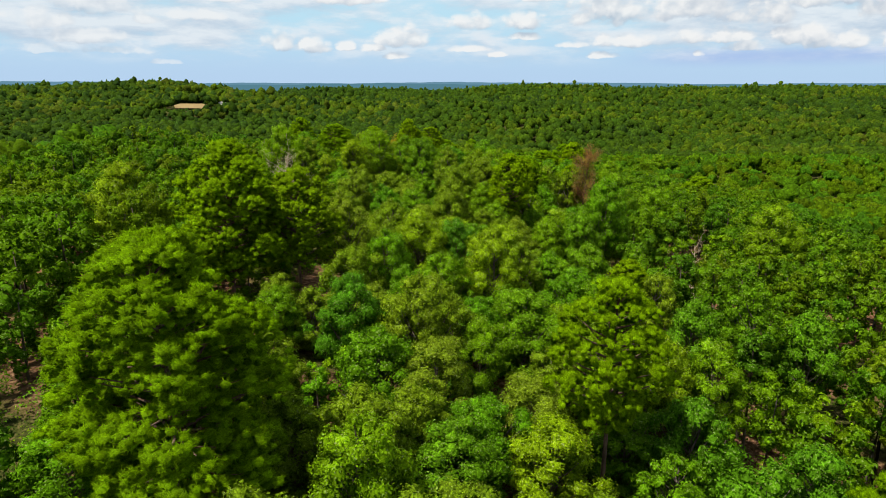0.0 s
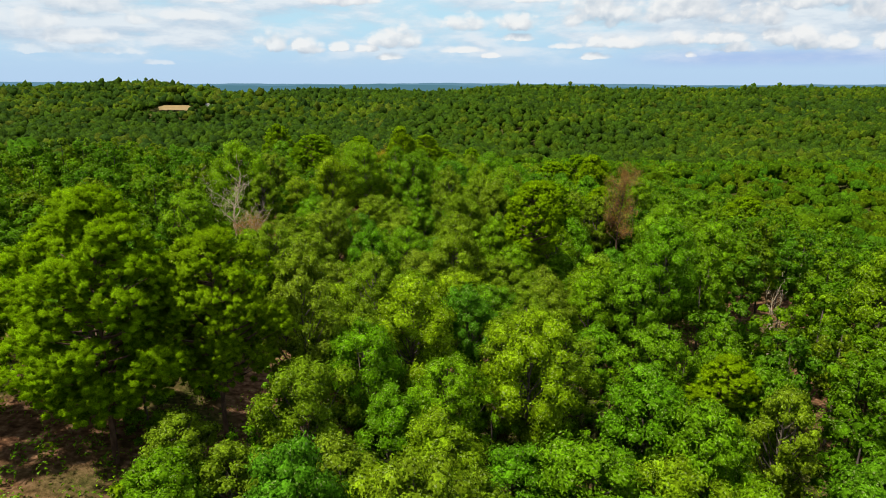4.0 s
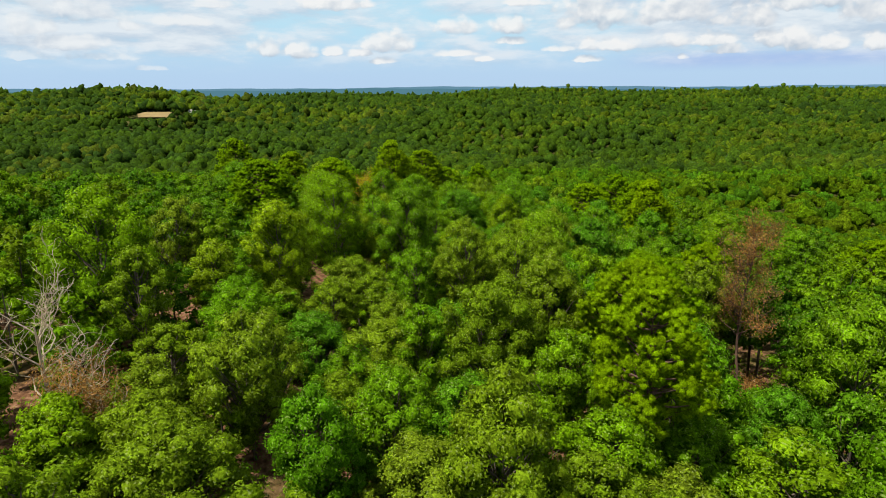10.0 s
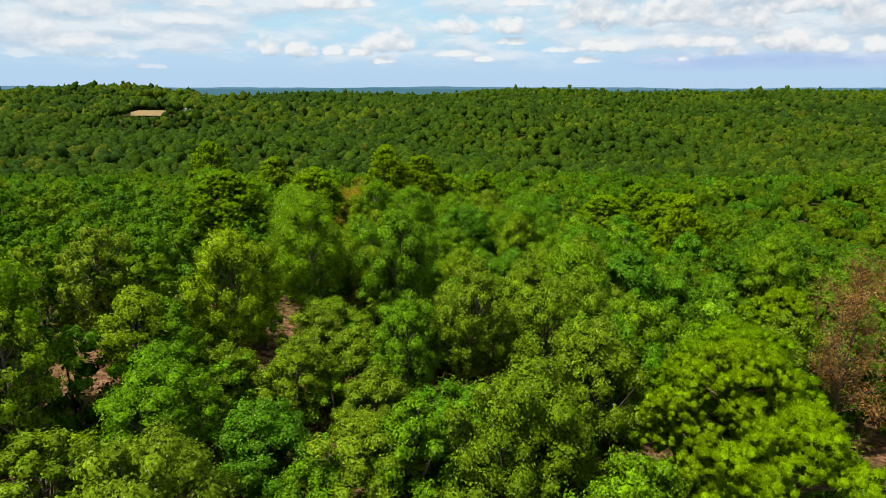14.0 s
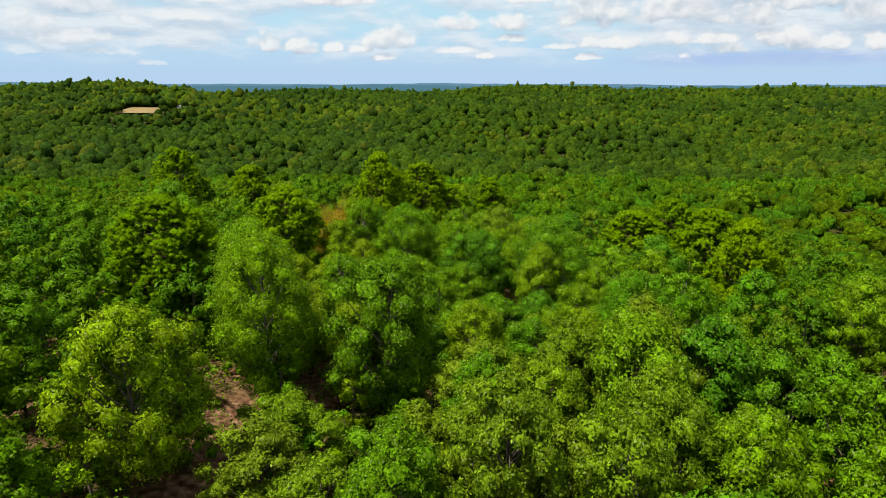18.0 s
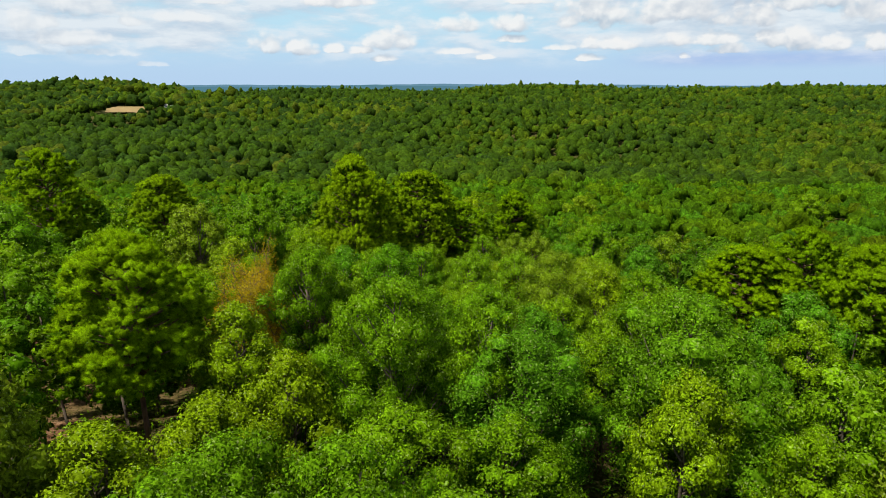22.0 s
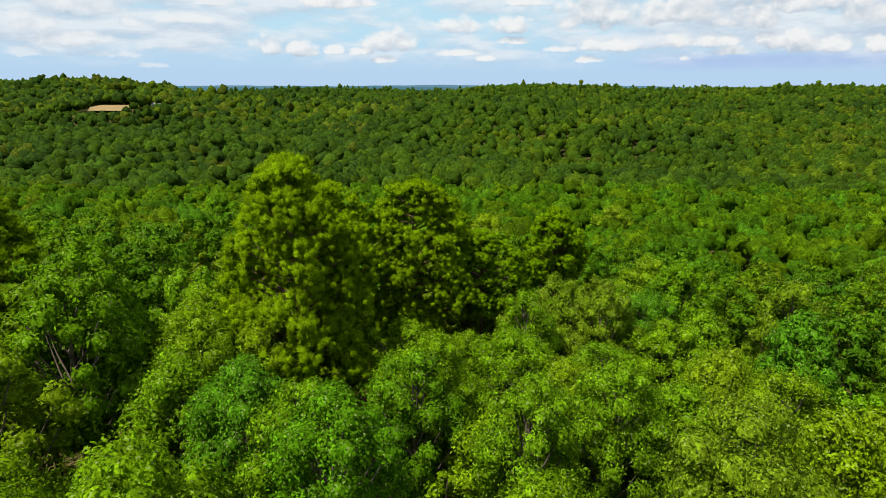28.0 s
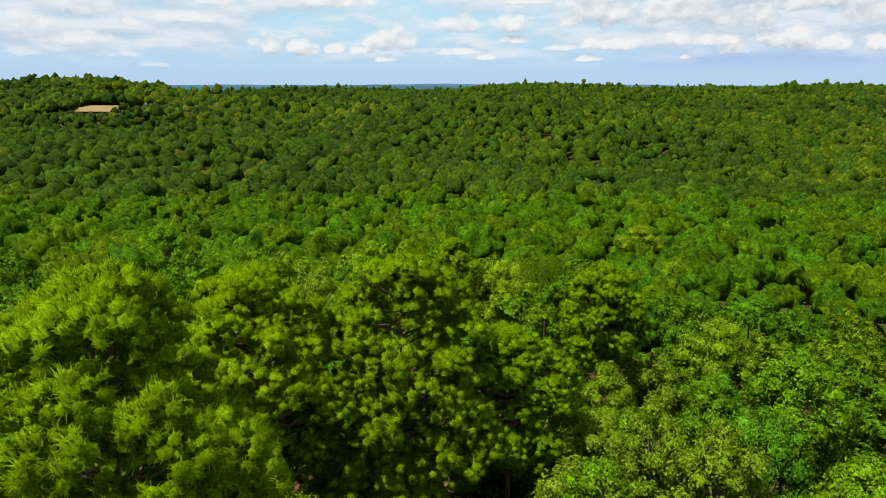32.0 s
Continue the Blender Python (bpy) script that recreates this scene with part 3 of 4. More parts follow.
def pine_parts(rng, height, radius, base, pads, blades, size):
    """Trunk, limbs and crown arrays of a pine: limbs that end in pads, each a heap of round brushes of needles."""
    lean = rng.normal(size=2) * 0.3
    tp = np.array([[lean[0] * k * k, lean[1] * k * k, -5 + (height * 0.95 + 5) * k] for k in np.linspace(0, 1, 7)])
    trunk = tube(tp, np.linspace(0.2, 0.03, 7), 7)
    limbs, cs, rs, outs = [], [], [], []
    ph = rng.uniform(0, 6.28, 2)
    for i in range(pads):
        k = 1 - ((i + 0.5) / pads) ** 0.9
        z = base + (height - base) * k
        wide = radius * max(0.0, 1 - (max(0.0, k - 0.28) / 0.72) ** 2.1) ** 0.55 * (0.60 + 0.40 * min(1, k / 0.28))
        a = i * 2.399 + rng.uniform(-0.45, 0.45)
        wide *= 1 + 0.13 * math.sin(2 * a + ph[0]) + 0.10 * math.sin(3 * a + ph[1] + 5 * k)
        r = radius * rng.uniform(0.17, 0.28) * (1.0 if k < 0.85 else 0.8)
        reach = max(0.0, wide - r * 0.8) * (rng.uniform(0.35, 0.65) if i % 4 == 1 else rng.uniform(0.85, 1.08))
        mast = np.array([lean[0], lean[1]]) * (z / height) ** 2
        c = np.array([mast[0] + math.cos(a) * reach, mast[1] + math.sin(a) * reach, min(z + rng.normal() * 0.12, height - r * 0.5)])
        cs.append(c)
        rs.append(r)
        outs.append((math.cos(a) * (0.3 + 0.7 * reach / radius), math.sin(a) * (0.3 + 0.7 * reach / radius), 0.35 + 0.6 * k))
        root = np.array([mast[0], mast[1], max(base * 0.8, z - 0.35 * reach - 0.3)])
        limbs.append(tube(np.array([root, root * 0.45 + c * 0.55 + [0, 0, -0.12], c]), [0.07, 0.045, 0.015], 5))
    cs, rs, outs = np.array(cs), np.array(rs), unit(np.array(outs))
    # brushes over the upper and outer side of each pad: a dense heart each, bristling with needles
    per = 30
    pad = np.repeat(np.arange(pads), per)
    d = unit(rng.normal(size=(len(pad), 3)) + outs[pad] * 0.7 + np.array([0, 0, 0.5]))
    tuft = cs[pad] + d * (rs[pad] * rng.uniform(0.62, 1.15, len(pad)))[:, None] * np.array([1.2, 1.2, 0.78])
    big = size * rng.uniform(0.7, 1.3, len(tuft))
    n = len(tuft) * blades
    who = np.repeat(np.arange(len(tuft)), blades)
    way = unit(d[who] * 0.55 + np.array([0, 0, 0.25]) + rng.normal(size=(n, 3)))
    ln = big[who] * rng.uniform(0.55, 1.10, n)
    soft = unit(way * 0.4 + d[who] * 0.5 + outs[pad][who] * 0.45 + np.array([0, 0, 0.25]))
    side = unit(np.cross(soft + rng.normal(size=(n, 3)) * 0.35, way))
    near = tuft[who] + way * (ln * 0.25)[:, None]
    wdt = (size * 0.062 * rng.uniform(0.7, 1.3, n))[:, None]
    v = np.stack([near + side * wdt, near - side * wdt, tuft[who] + way * ln[:, None]], 1).reshape(-1, 3)
    kv, kf, kn = knots(rng, body_shape(1), tuft, big * 0.56, 0.9)
    heart = unit(kn * 0.8 + np.repeat(d, len(kn) // len(tuft), axis=0) * 0.6 + np.array([0, 0, 0.2]))
    return trunk, merge(limbs), merge([(v, np.arange(n * 3).reshape(-1, 3)), (kv, kf)]), np.concatenate([np.repeat(soft, 3, axis=0), heart])


def make_tree(name, pieces, wood, leaf, label, category, group):
    """A tree as one thing: its trunk, its limbs and its crown."""
    t, l, c, nrm = pieces
    top = tagged(new(name), label, category, group)
    part("trunk", np_mesh("trunk", *t, [wood]), top)
    if name != "sapling":
        part("branchwork", np_mesh("branchwork", *l, [wood]), top)
    part("crown", np_mesh("crown", *c, [leaf], normals=nrm), top)
    return top


rng = np.random.default_rng(7)
FLAVOURS, SIZES = {}, {}
oak_labels = ["broadleaf tree with a full rounded green crown", "young oak with a lumpy deep green crown", "oak with a loose yellowish green crown",
              "broadleaf tree with a narrow upright green crown"]
# crown radius and height of each sort
SIZES["oak"] = [(1.9, 6.0), (2.2, 6.8), (2.4, 6.8), (2.6, 7.8), (2.9, 8.2), (3.3, 9.0), (2.1, 7.0), (2.5, 7.0)]
SIZES["oak_aside"] = SIZES["oak_close"] = SIZES["oak"]         # those that stand further off the flight carry fewer, larger leaves
for sort, many, leaf in (("oak", 4600, 0.155), ("oak_aside", 2900, 0.19), ("oak_close", 8600, 0.115)):
    FLAVOURS[sort] = [make_tree("oak_tree", broadleaf_parts(rng, h, r, h * (0.10 + 0.03 * (i % 4)), int(many * r), leaf, 56 + 4 * (i % 4), (1.9, 1.45, 2.3, 1.2)[i % 4], 0.70 if sort == "oak_close" else 0.84), M_BARK, M_OAK, oak_labels[i % 4], "tree", "oaks of the wood")
                      for i, (r, h) in enumerate(SIZES[sort])]
SIZES["pine"] = [(2.6, 12.0), (2.3, 12.5), (3.2, 13.5), (2.9, 12.0), (4.0, 14.5)]
FLAVOURS["pine"] = [make_tree("pine_tree", pine_parts(rng, h, r, h * b, t, 50, 0.040 * r + 0.14), M_PBARK, M_PINE, "tall pine with tufts of bright green needles", "tree", "pines of the wood")
                    for (r, h), b, t in zip(SIZES["pine"], [0.44, 0.50, 0.42, 0.46, 0.24], [64, 58, 80, 72, 120])]
SIZES["young"] = [(1.3, 3.4), (1.6, 3.8), (1.1, 3.2)]
FLAVOURS["young"] = [make_tree("sapling", broadleaf_parts(rng, h, r, 0.3, 1500, 0.16, 14), M_BARK, M_YOUNG, "young leafy sapling of light green", "tree", "saplings under the wood")
                     for r, h in SIZES["young"]]
TONES = {"O": (M_OLIVE, "oak with a loose olive green crown"), "B": (M_BLUISH, "broadleaf tree with a deep bluish green crown"),
         "Y": (M_YELLOW, "slender tree with yellowing leaves"), "L": (M_LIGHT, "broadleaf tree with a bright light green crown")}
used = set()


def plant(kind, x, y, top_z, radius, tone="-"):
    """One more tree of a kind, whose top stands at the height top_z and whose crown is about that wide."""
    g = float(land(x, y))
    if kind == "oak" and abs(x + 4) > 14:
        kind = "oak_aside"
    elif kind == "oak" and 112 < y < 168:          # the flight passes low over these
        kind = "oak_close"
    i = min(range(len(SIZES[kind])), key=lambda j: abs(SIZES[kind][j][0] - radius) + rng.uniform(0, 0.7))
    proto, (r0, h0) = FLAVOURS[kind][i], SIZES[kind][i]
    w = radius / r0
    s = min(max((top_z - g) / h0, 0.80 * w), (1.12 if kind == "pine" else 1.10) * w)
    m = Matrix.LocRotScale((x, y, top_z - h0 * s), Euler((0, 0, rng.uniform(0, 6.28))), (w, w, s))
    if proto not in used:
        used.add(proto)
        proto.matrix_basis = m
        ob = proto
    else:
        ob = copy_thing(proto, m @ Matrix.Diagonal((*(1 / s for s in proto.scale), 1)))
    if tone in TONES:
        crown = [c for c in ob.children if c.name.startswith("crown")][0]
        crown.material_slots[0].link = 'OBJECT'
        crown.material_slots[0].material = TONES[tone][0]
        ob["label"] = TONES[tone][1]
    return ob


# ---------------------------------------------------------------- the nearer wood: trees at their places (tone, x, y, top, crown radius)
PINES = [
    ("-", -12.2, 24.3, 23.7, 4.4), ("-", 8.6, 30.5, 19.9, 2.4), ("-", -18.4, 47.9, 25.4, 3.6), ("-", -13.2, 49.7, 23.1, 2.7),
    ("-", 7.2, 79.0, 21.0, 2.2), ("-", 8.6, 86.7, 19.9, 2.4), ("-", 10.3, 88.8, 19.5, 2.9), ("-", -23.4, 120.3, 22.1, 3.1),
    ("-", 48.9, 121.9, 11.8, 3.0), ("-", 26.2, 135.0, 17.2, 3.1), ("-", -17.4, 133.0, 20.9, 2.6), ("-", 31.8, 157.4, 13.8, 4.2),
    ("-", 22.9, 160.1, 12.9, 4.1), ("-", 28.2, 160.9, 14.4, 2.8), ("-", -11.6, 161.2, 20.7, 3.1), ("-", -40.9, 164.8, 20.9, 2.8),
    ("-", -30.6, 165.8, 18.3, 3.3), ("-", -12.2, 170.3, 18.2, 2.7), ("-", -6.7, 172.2, 17.9, 3.2), ("-", -2.1, 174.3, 14.4, 2.3),
    ("-", 5.4, 187.2, 13.5, 2.4), ("-", 6.0, 190.3, 12.4, 2.3), ("-", -4.3, 197.0, 12.6, 2.4),
]
OAKS_A = [
    ("Y", -17.5, 57.0, 20.8, 2.9),
    ("-", -4.4, 23.3, 16.0, 2.3), ("-", 5.6, 29.2, 13.0, 2.8), ("O", -2.2, 38.5, 17.5, 2.2), ("-", -7.3, 40.5, 17.0, 2.4),
    ("B", -13.2, 42.7, 15.4, 2.1), ("B", 5.7, 43.5, 14.8, 3.5), ("-", 27.9, 43.8, 13.3, 2.6), ("B", 23.5, 45.1, 15.0, 2.1),
    ("-", -27.1, 48.7, 23.7, 2.9), ("-", 3.5, 53.6, 17.8, 3.0), ("O", -9.6, 53.9, 19.6, 1.9), ("-", -3.9, 57.6, 18.1, 3.2),
    ("-", 13.7, 60.7, 14.1, 2.6), ("-", -6.0, 61.5, 18.2, 1.9), ("O", -13.0, 64.4, 18.5, 2.3), ("O", -15.6, 67.7, 19.5, 1.9),
    ("O", -7.8, 69.5, 16.6, 2.1), ("-", 0.7, 70.1, 14.8, 3.2), ("-", 18.1, 72.5, 19.0, 3.0), ("-", 39.5, 73.5, 15.6, 4.2),
    ("O", -0.2, 74.4, 18.8, 2.7), ("L", -24.8, 75.3, 21.0, 2.4),
]
OAKS_B = [
    ("-", 13.1, 76.2, 14.7, 3.2), ("L", 19.7, 76.9, 15.8, 2.6), ("-", 5.5, 77.9, 15.3, 2.5), ("O", -12.8, 80.4, 19.0, 2.3),
    ("O", -19.1, 85.1, 16.6, 1.9), ("L", 22.2, 85.7, 17.7, 3.2), ("O", -0.5, 86.0, 18.7, 2.4), ("B", -7.9, 86.3, 14.5, 2.0),
    ("-", -4.2, 87.4, 17.0, 1.9), ("-", -6.1, 87.8, 16.0, 2.5), ("-", 29.8, 88.1, 15.1, 3.6), ("O", 1.0, 88.4, 18.2, 2.9),
    ("-", -22.0, 88.6, 20.5, 1.9), ("O", 4.4, 90.6, 19.3, 2.2), ("-", -25.2, 90.6, 23.9, 3.2), ("-", -20.4, 95.8, 19.1, 2.3),
    ("-", 2.2, 96.1, 19.3, 1.9), ("B", -5.2, 96.2, 18.4, 1.9), ("-", -18.8, 96.9, 18.1, 1.9), ("-", -15.4, 97.5, 15.2, 2.1),
    ("-", -0.6, 98.0, 20.0, 1.9), ("B", -5.8, 99.2, 17.1, 1.9),
]
OAKS_C = [
    ("-", -24.8, 100.7, 21.4, 1.9), ("-", 5.7, 101.2, 18.6, 2.2), ("-", -16.5, 102.8, 21.0, 2.8), ("-", -11.3, 103.1, 15.4, 2.2),
    ("-", -11.1, 105.5, 15.1, 2.6), ("L", 6.5, 107.0, 18.8, 3.2), ("-", -25.1, 107.1, 20.3, 2.4), ("-", 8.0, 110.6, 18.3, 2.6),
    ("B", -6.5, 112.0, 20.3, 2.9), ("-", -13.6, 112.1, 21.7, 3.2), ("L", -16.0, 116.8, 21.5, 3.2), ("-", 9.8, 117.3, 17.8, 3.4),
    ("Y", -1.2, 117.6, 15.8, 1.9), ("-", 26.5, 118.7, 10.3, 2.5), ("Y", 3.1, 119.6, 13.9, 1.9), ("-", -10.9, 120.3, 18.2, 1.9),
    ("-", 15.3, 122.6, 16.0, 2.2), ("-", -6.7, 122.8, 17.9, 1.9), ("-", -22.9, 123.5, 21.6, 2.8), ("-", 32.0, 126.5, 14.5, 2.9),
    ("-", 23.4, 127.9, 14.5, 3.4), ("-", 34.0, 130.1, 13.6, 3.2),
]
OAKS_D = [
    ("-", -0.6, 132.3, 16.8, 3.2), ("-", -13.2, 132.7, 17.9, 1.9), ("-", 6.4, 132.9, 18.3, 3.7), ("-", -6.0, 133.5, 18.8, 2.6),
    ("-", -1.8, 134.3, 17.4, 1.9), ("-", 46.4, 134.4, 10.4, 4.2), ("-", -5.9, 137.2, 17.8, 1.9), ("-", -8.3, 138.7, 16.3, 1.9),
    ("-", 22.2, 138.9, 8.1, 2.3), ("B", -11.3, 139.3, 18.8, 1.9), ("-", -40.7, 140.7, 18.0, 2.7), ("-", -7.8, 147.2, 16.7, 1.9),
    ("O", 3.2, 148.1, 16.1, 2.7), ("-", 22.0, 148.9, 10.9, 2.8), ("L", -8.5, 149.5, 16.0, 1.9), ("L", -1.9, 151.0, 15.2, 1.9),
    ("-", 23.7, 152.2, 11.5, 3.6), ("-", -37.3, 153.1, 18.2, 3.8), ("-", -22.5, 153.6, 18.2, 1.9), ("L", 1.5, 154.0, 14.5, 1.9),
    ("B", -19.1, 154.9, 17.2, 2.0), ("-", -5.7, 155.0, 14.2, 1.9),
]
OAKS_E = [
    ("-", -5.4, 157.1, 14.2, 1.9), ("-", -19.5, 157.8, 18.0, 1.9), ("-", -12.2, 159.0, 14.9, 1.9), ("-", 15.6, 165.1, 12.0, 2.5),
    ("-", 23.0, 165.3, 11.9, 2.9), ("-", -0.3, 167.3, 12.5, 1.9), ("-", -19.9, 167.9, 13.7, 2.3), ("-", 5.1, 170.5, 11.8, 2.1),
    ("-", 13.3, 172.1, 9.5, 2.4), ("-", 5.0, 173.9, 10.7, 1.9), ("-", 1.4, 174.9, 10.0, 2.7), ("O", 21.2, 176.1, 10.2, 2.8),
    ("-", 14.1, 179.6, 10.8, 2.6), ("-", 5.0, 182.4, 8.6, 1.9), ("-", -10.4, 187.6, 14.0, 1.9), ("-", 16.0, 193.6, 7.2, 3.1),
    ("-", -1.2, 196.4, 11.1, 3.1), ("-", -33.0, 208.7, 11.1, 3.0), ("-", 82.2, 250.2, 2.1, 4.2), ("-", 28.5, 252.0, 1.3, 4.2),
    ("-", 55.7, 271.5, -2.0, 4.2),
]
MARKED = [("pine", PINES), ("oak", OAKS_A), ("oak", OAKS_B), ("oak", OAKS_C), ("oak", OAKS_D), ("oak", OAKS_E)]
# places where the earth shows between the trees
BARE = [(-14.0, 58.5), (-10.1, 42.8), (-3.3, 45.8), (15.2, 36.8), (20.8, 38.7), (0.7, 36.8), (-17.7, 70.5), (21.4, 74.0), (27.6, 77.0),
        (5.7, 89.0), (-9.4, 92.3), (-14.0, 114.5), (-15.0, 111.0), (5.5, 117.2), (-4.5, 151.5)]
# trees that stand alone in their kind, kept clear of the rest
LONE = [(21.4, 96.4, 2.2), (-21.7, 78.8, 2.6), (32.8, 79.5, 2.4), (-14.0, 139.5, 2.8)]
SIGHT = [(-2.7, 48.0, 30.2, 36), (-2.7, 48.0, 30.2, 16), (-1.6, 25.0, 30.5, 14), (-4.5, 122.0, 24.5, 10)]      # whence each is seen, and how far before it the trees stay low
taken = [(x, y, r) for _, some in MARKED for _, x, y, _, r in some] + LONE
TOPS = np.array([(x, y, t) for k, some in MARKED if k == "oak" for _, x, y, t, _ in some])


def low_before(x, y):
    """How high the trees stand at most, where they lie before one of the lone trees."""
    most = 99.0
    for (a, b, c), (ex, ey, ez, far) in zip(LONE, SIGHT):
        d = (b - y) / (b - ey)
        if -1.0 < b - y < far and abs(x - a * (1 - d) - ex * d) < c + 0.8:
            most = min(most, (float(land(a, b)) + 3.5) * (1 - d) + ez * d)
    return most


def free(x, y, r):
    return all((x - a) ** 2 + (y - b) ** 2 > (0.68 * (r + c)) ** 2 for a, b, c in taken)


def roof(x, y):
    """The height of the treetops thereabouts."""
    w = 1 / ((TOPS[:, 0] - x) ** 2 + (TOPS[:, 1] - y) ** 2 + 6.0) ** 2
    return float((TOPS[:, 2] * w).sum() / w.sum())


for kind, some in MARKED:
    for tone, x, y, top, r in some:
        plant(kind, x, y, top, r * (1.2 if kind == "pine" else 1.08), tone)
STRIP = (-20.0, 20.0, 2.0, 190.0)
second = []                              # trees of the rows behind, set down together further on
for iy in range(0, 65):
    for ix in range(-17, 18):
        x = (ix + 0.5 * (iy % 2)) * 3.9 + rng.uniform(-1.2, 1.2)
        y = -14 + iy * 3.45 + rng.uniform(-1.2, 1.2)
        if abs(x) > 60 or y > 206 or abs(x) > 0.8 * y + 22:
            continue
        g = float(land(x, y))
        kind = "pine" if rng.random() < 0.015 and y < 140 else "oak"
        r = rng.uniform(1.9, 2.7)
        inside = STRIP[0] < x < STRIP[1] and STRIP[2] < y < STRIP[3]
        open_ground = any(abs(x - a) < 1.4 and -3.2 < y - b < 1.3 for a, b in BARE)
        if open_ground or not free(x, y, r):
            if inside and not open_ground and rng.random() < 0.7 and all((x - a) ** 2 + (y - b) ** 2 > 1.2 for a, b, _ in taken):
                plant("young", x, y, g + rng.uniform(2.5, 4.5), rng.uniform(1.1, 1.7))
            continue
        cap = low_before(x, y)
        if cap < g + 4:
            plant("young", x, y, g + rng.uniform(2.6, 3.4), rng.uniform(1.2, 1.7))
            continue
        taken.append((x, y, r))
        near_w = max(0.0, 1 - max(0, abs(x) - 30) / 30)
        top = near_w * (roof(x, y) - rng.uniform(0.4, 3.0)) + (1 - near_w) * (g + rng.uniform(8, 10.5))
        top = min(max(top, g + 5.0), g + 12.0, cap)
        if abs(x + 4) < 13:                # under the flight the crowns stay well below
            top = min(top, 19.0 if y < 100 else 16.8)
        r = min(r, 0.45 * (top - g))
        kind = "oak" if cap < 50 else kind
        if inside:
            plant(kind, x, y, top + (1.0 if kind == "pine" else 0), r * 1.1)
        else:
            second.append((x, y, top, r * 1.12))

for sort in FLAVOURS:
    for proto in FLAVOURS[sort]:
        if proto not in used:
            for ob in [*proto.children, proto]:
                bpy.data.objects.remove(ob)

# the rows behind: the same sort of tree with fewer leaves, joined
sorts = [(r, h, broadleaf_parts(rng, h, r, h * 0.2, int(460 * r), 0.36, 26)) for r, h in SIZES["oak"][:6]]
vs, fs, ns, ts, ms, at = [], [], [], [], [], 0
for x, y, top, r in second:
    r0, h0, (t, _, (cv, cf), cn) = sorts[int(rng.integers(len(sorts)))]
    w, a = r / r0, rng.uniform(0, 6.28)
    turn = np.array([[math.cos(a), -math.sin(a), 0], [math.sin(a), math.cos(a), 0], [0, 0, 1]])
    tf = np.concatenate([t[1][:, [0, 1, 2]], t[1][:, [0, 2, 3]]])
    v = np.concatenate([cv, t[0]]) @ turn.T * np.array([w, w, w]) + np.array([x, y, top - h0 * w])
    vs.append(v)
    fs.append(np.concatenate([cf, tf + len(cv)]) + at)
    ns.append(np.concatenate([cn @ turn.T, unit((t[0] - [0, 0, 1]) * [1, 1, 0] + [0, 0, 0.01]) @ turn.T]))
    ts.append(np.full(len(v), rng.random()))
    ms.append(np.concatenate([np.zeros(len(cf), int), np.ones(len(tf), int)]))
    at += len(v)
rows_behind = new("woods", np_mesh("woods", np.concatenate(vs), np.concatenate(fs), [M_DARK_OAK, M_BARK], np.concatenate(ms), np.concatenate(ts), np.concatenate(ns)))
tagged(rows_behind, "thick stand of young oaks beside the ridge", "woods", kind="stuff")

# low leafy undergrowth
vs, ns = [], []
n_bush, per = 6000, 40
bx, by = rng.uniform(-34, 34, n_bush), rng.uniform(4, 200, n_bush)
ok = np.ones(n_bush, bool)
for a, b in BARE:
    ok &= ~((np.abs(bx - a) < 1.3) & (by - b > -3.0) & (by - b < 1.4))
bx, by = bx[ok], by[ok]
who = np.repeat(np.arange(len(bx)), per)
d = unit(rng.normal(size=(len(who), 3)) + [0, 0, 0.5])
br = rng.uniform(0.5, 1.2, len(bx))[who]
c = np.stack([bx[who], by[who], land(bx, by)[who] + br * 0.45], -1) + d * br[:, None] * [1, 1, 0.8] * rng.uniform(0.6, 1.05, (len(who), 1))
nrm = unit(d + [0, 0, 0.4] + rng.normal(size=d.shape) * 0.4)
bushes = new("undergrowth", np_mesh("undergrowth", *cards(rng, c, nrm, rng.uniform(0.12, 0.26, len(who))), [M_YOUNG], tint=np.repeat(rng.random(len(bx)), per * 3), normals=np.repeat(unit(nrm + d), 3, axis=0)))
tagged(bushes, "low leafy undergrowth on the forest floor", "undergrowth", kind="stuff")


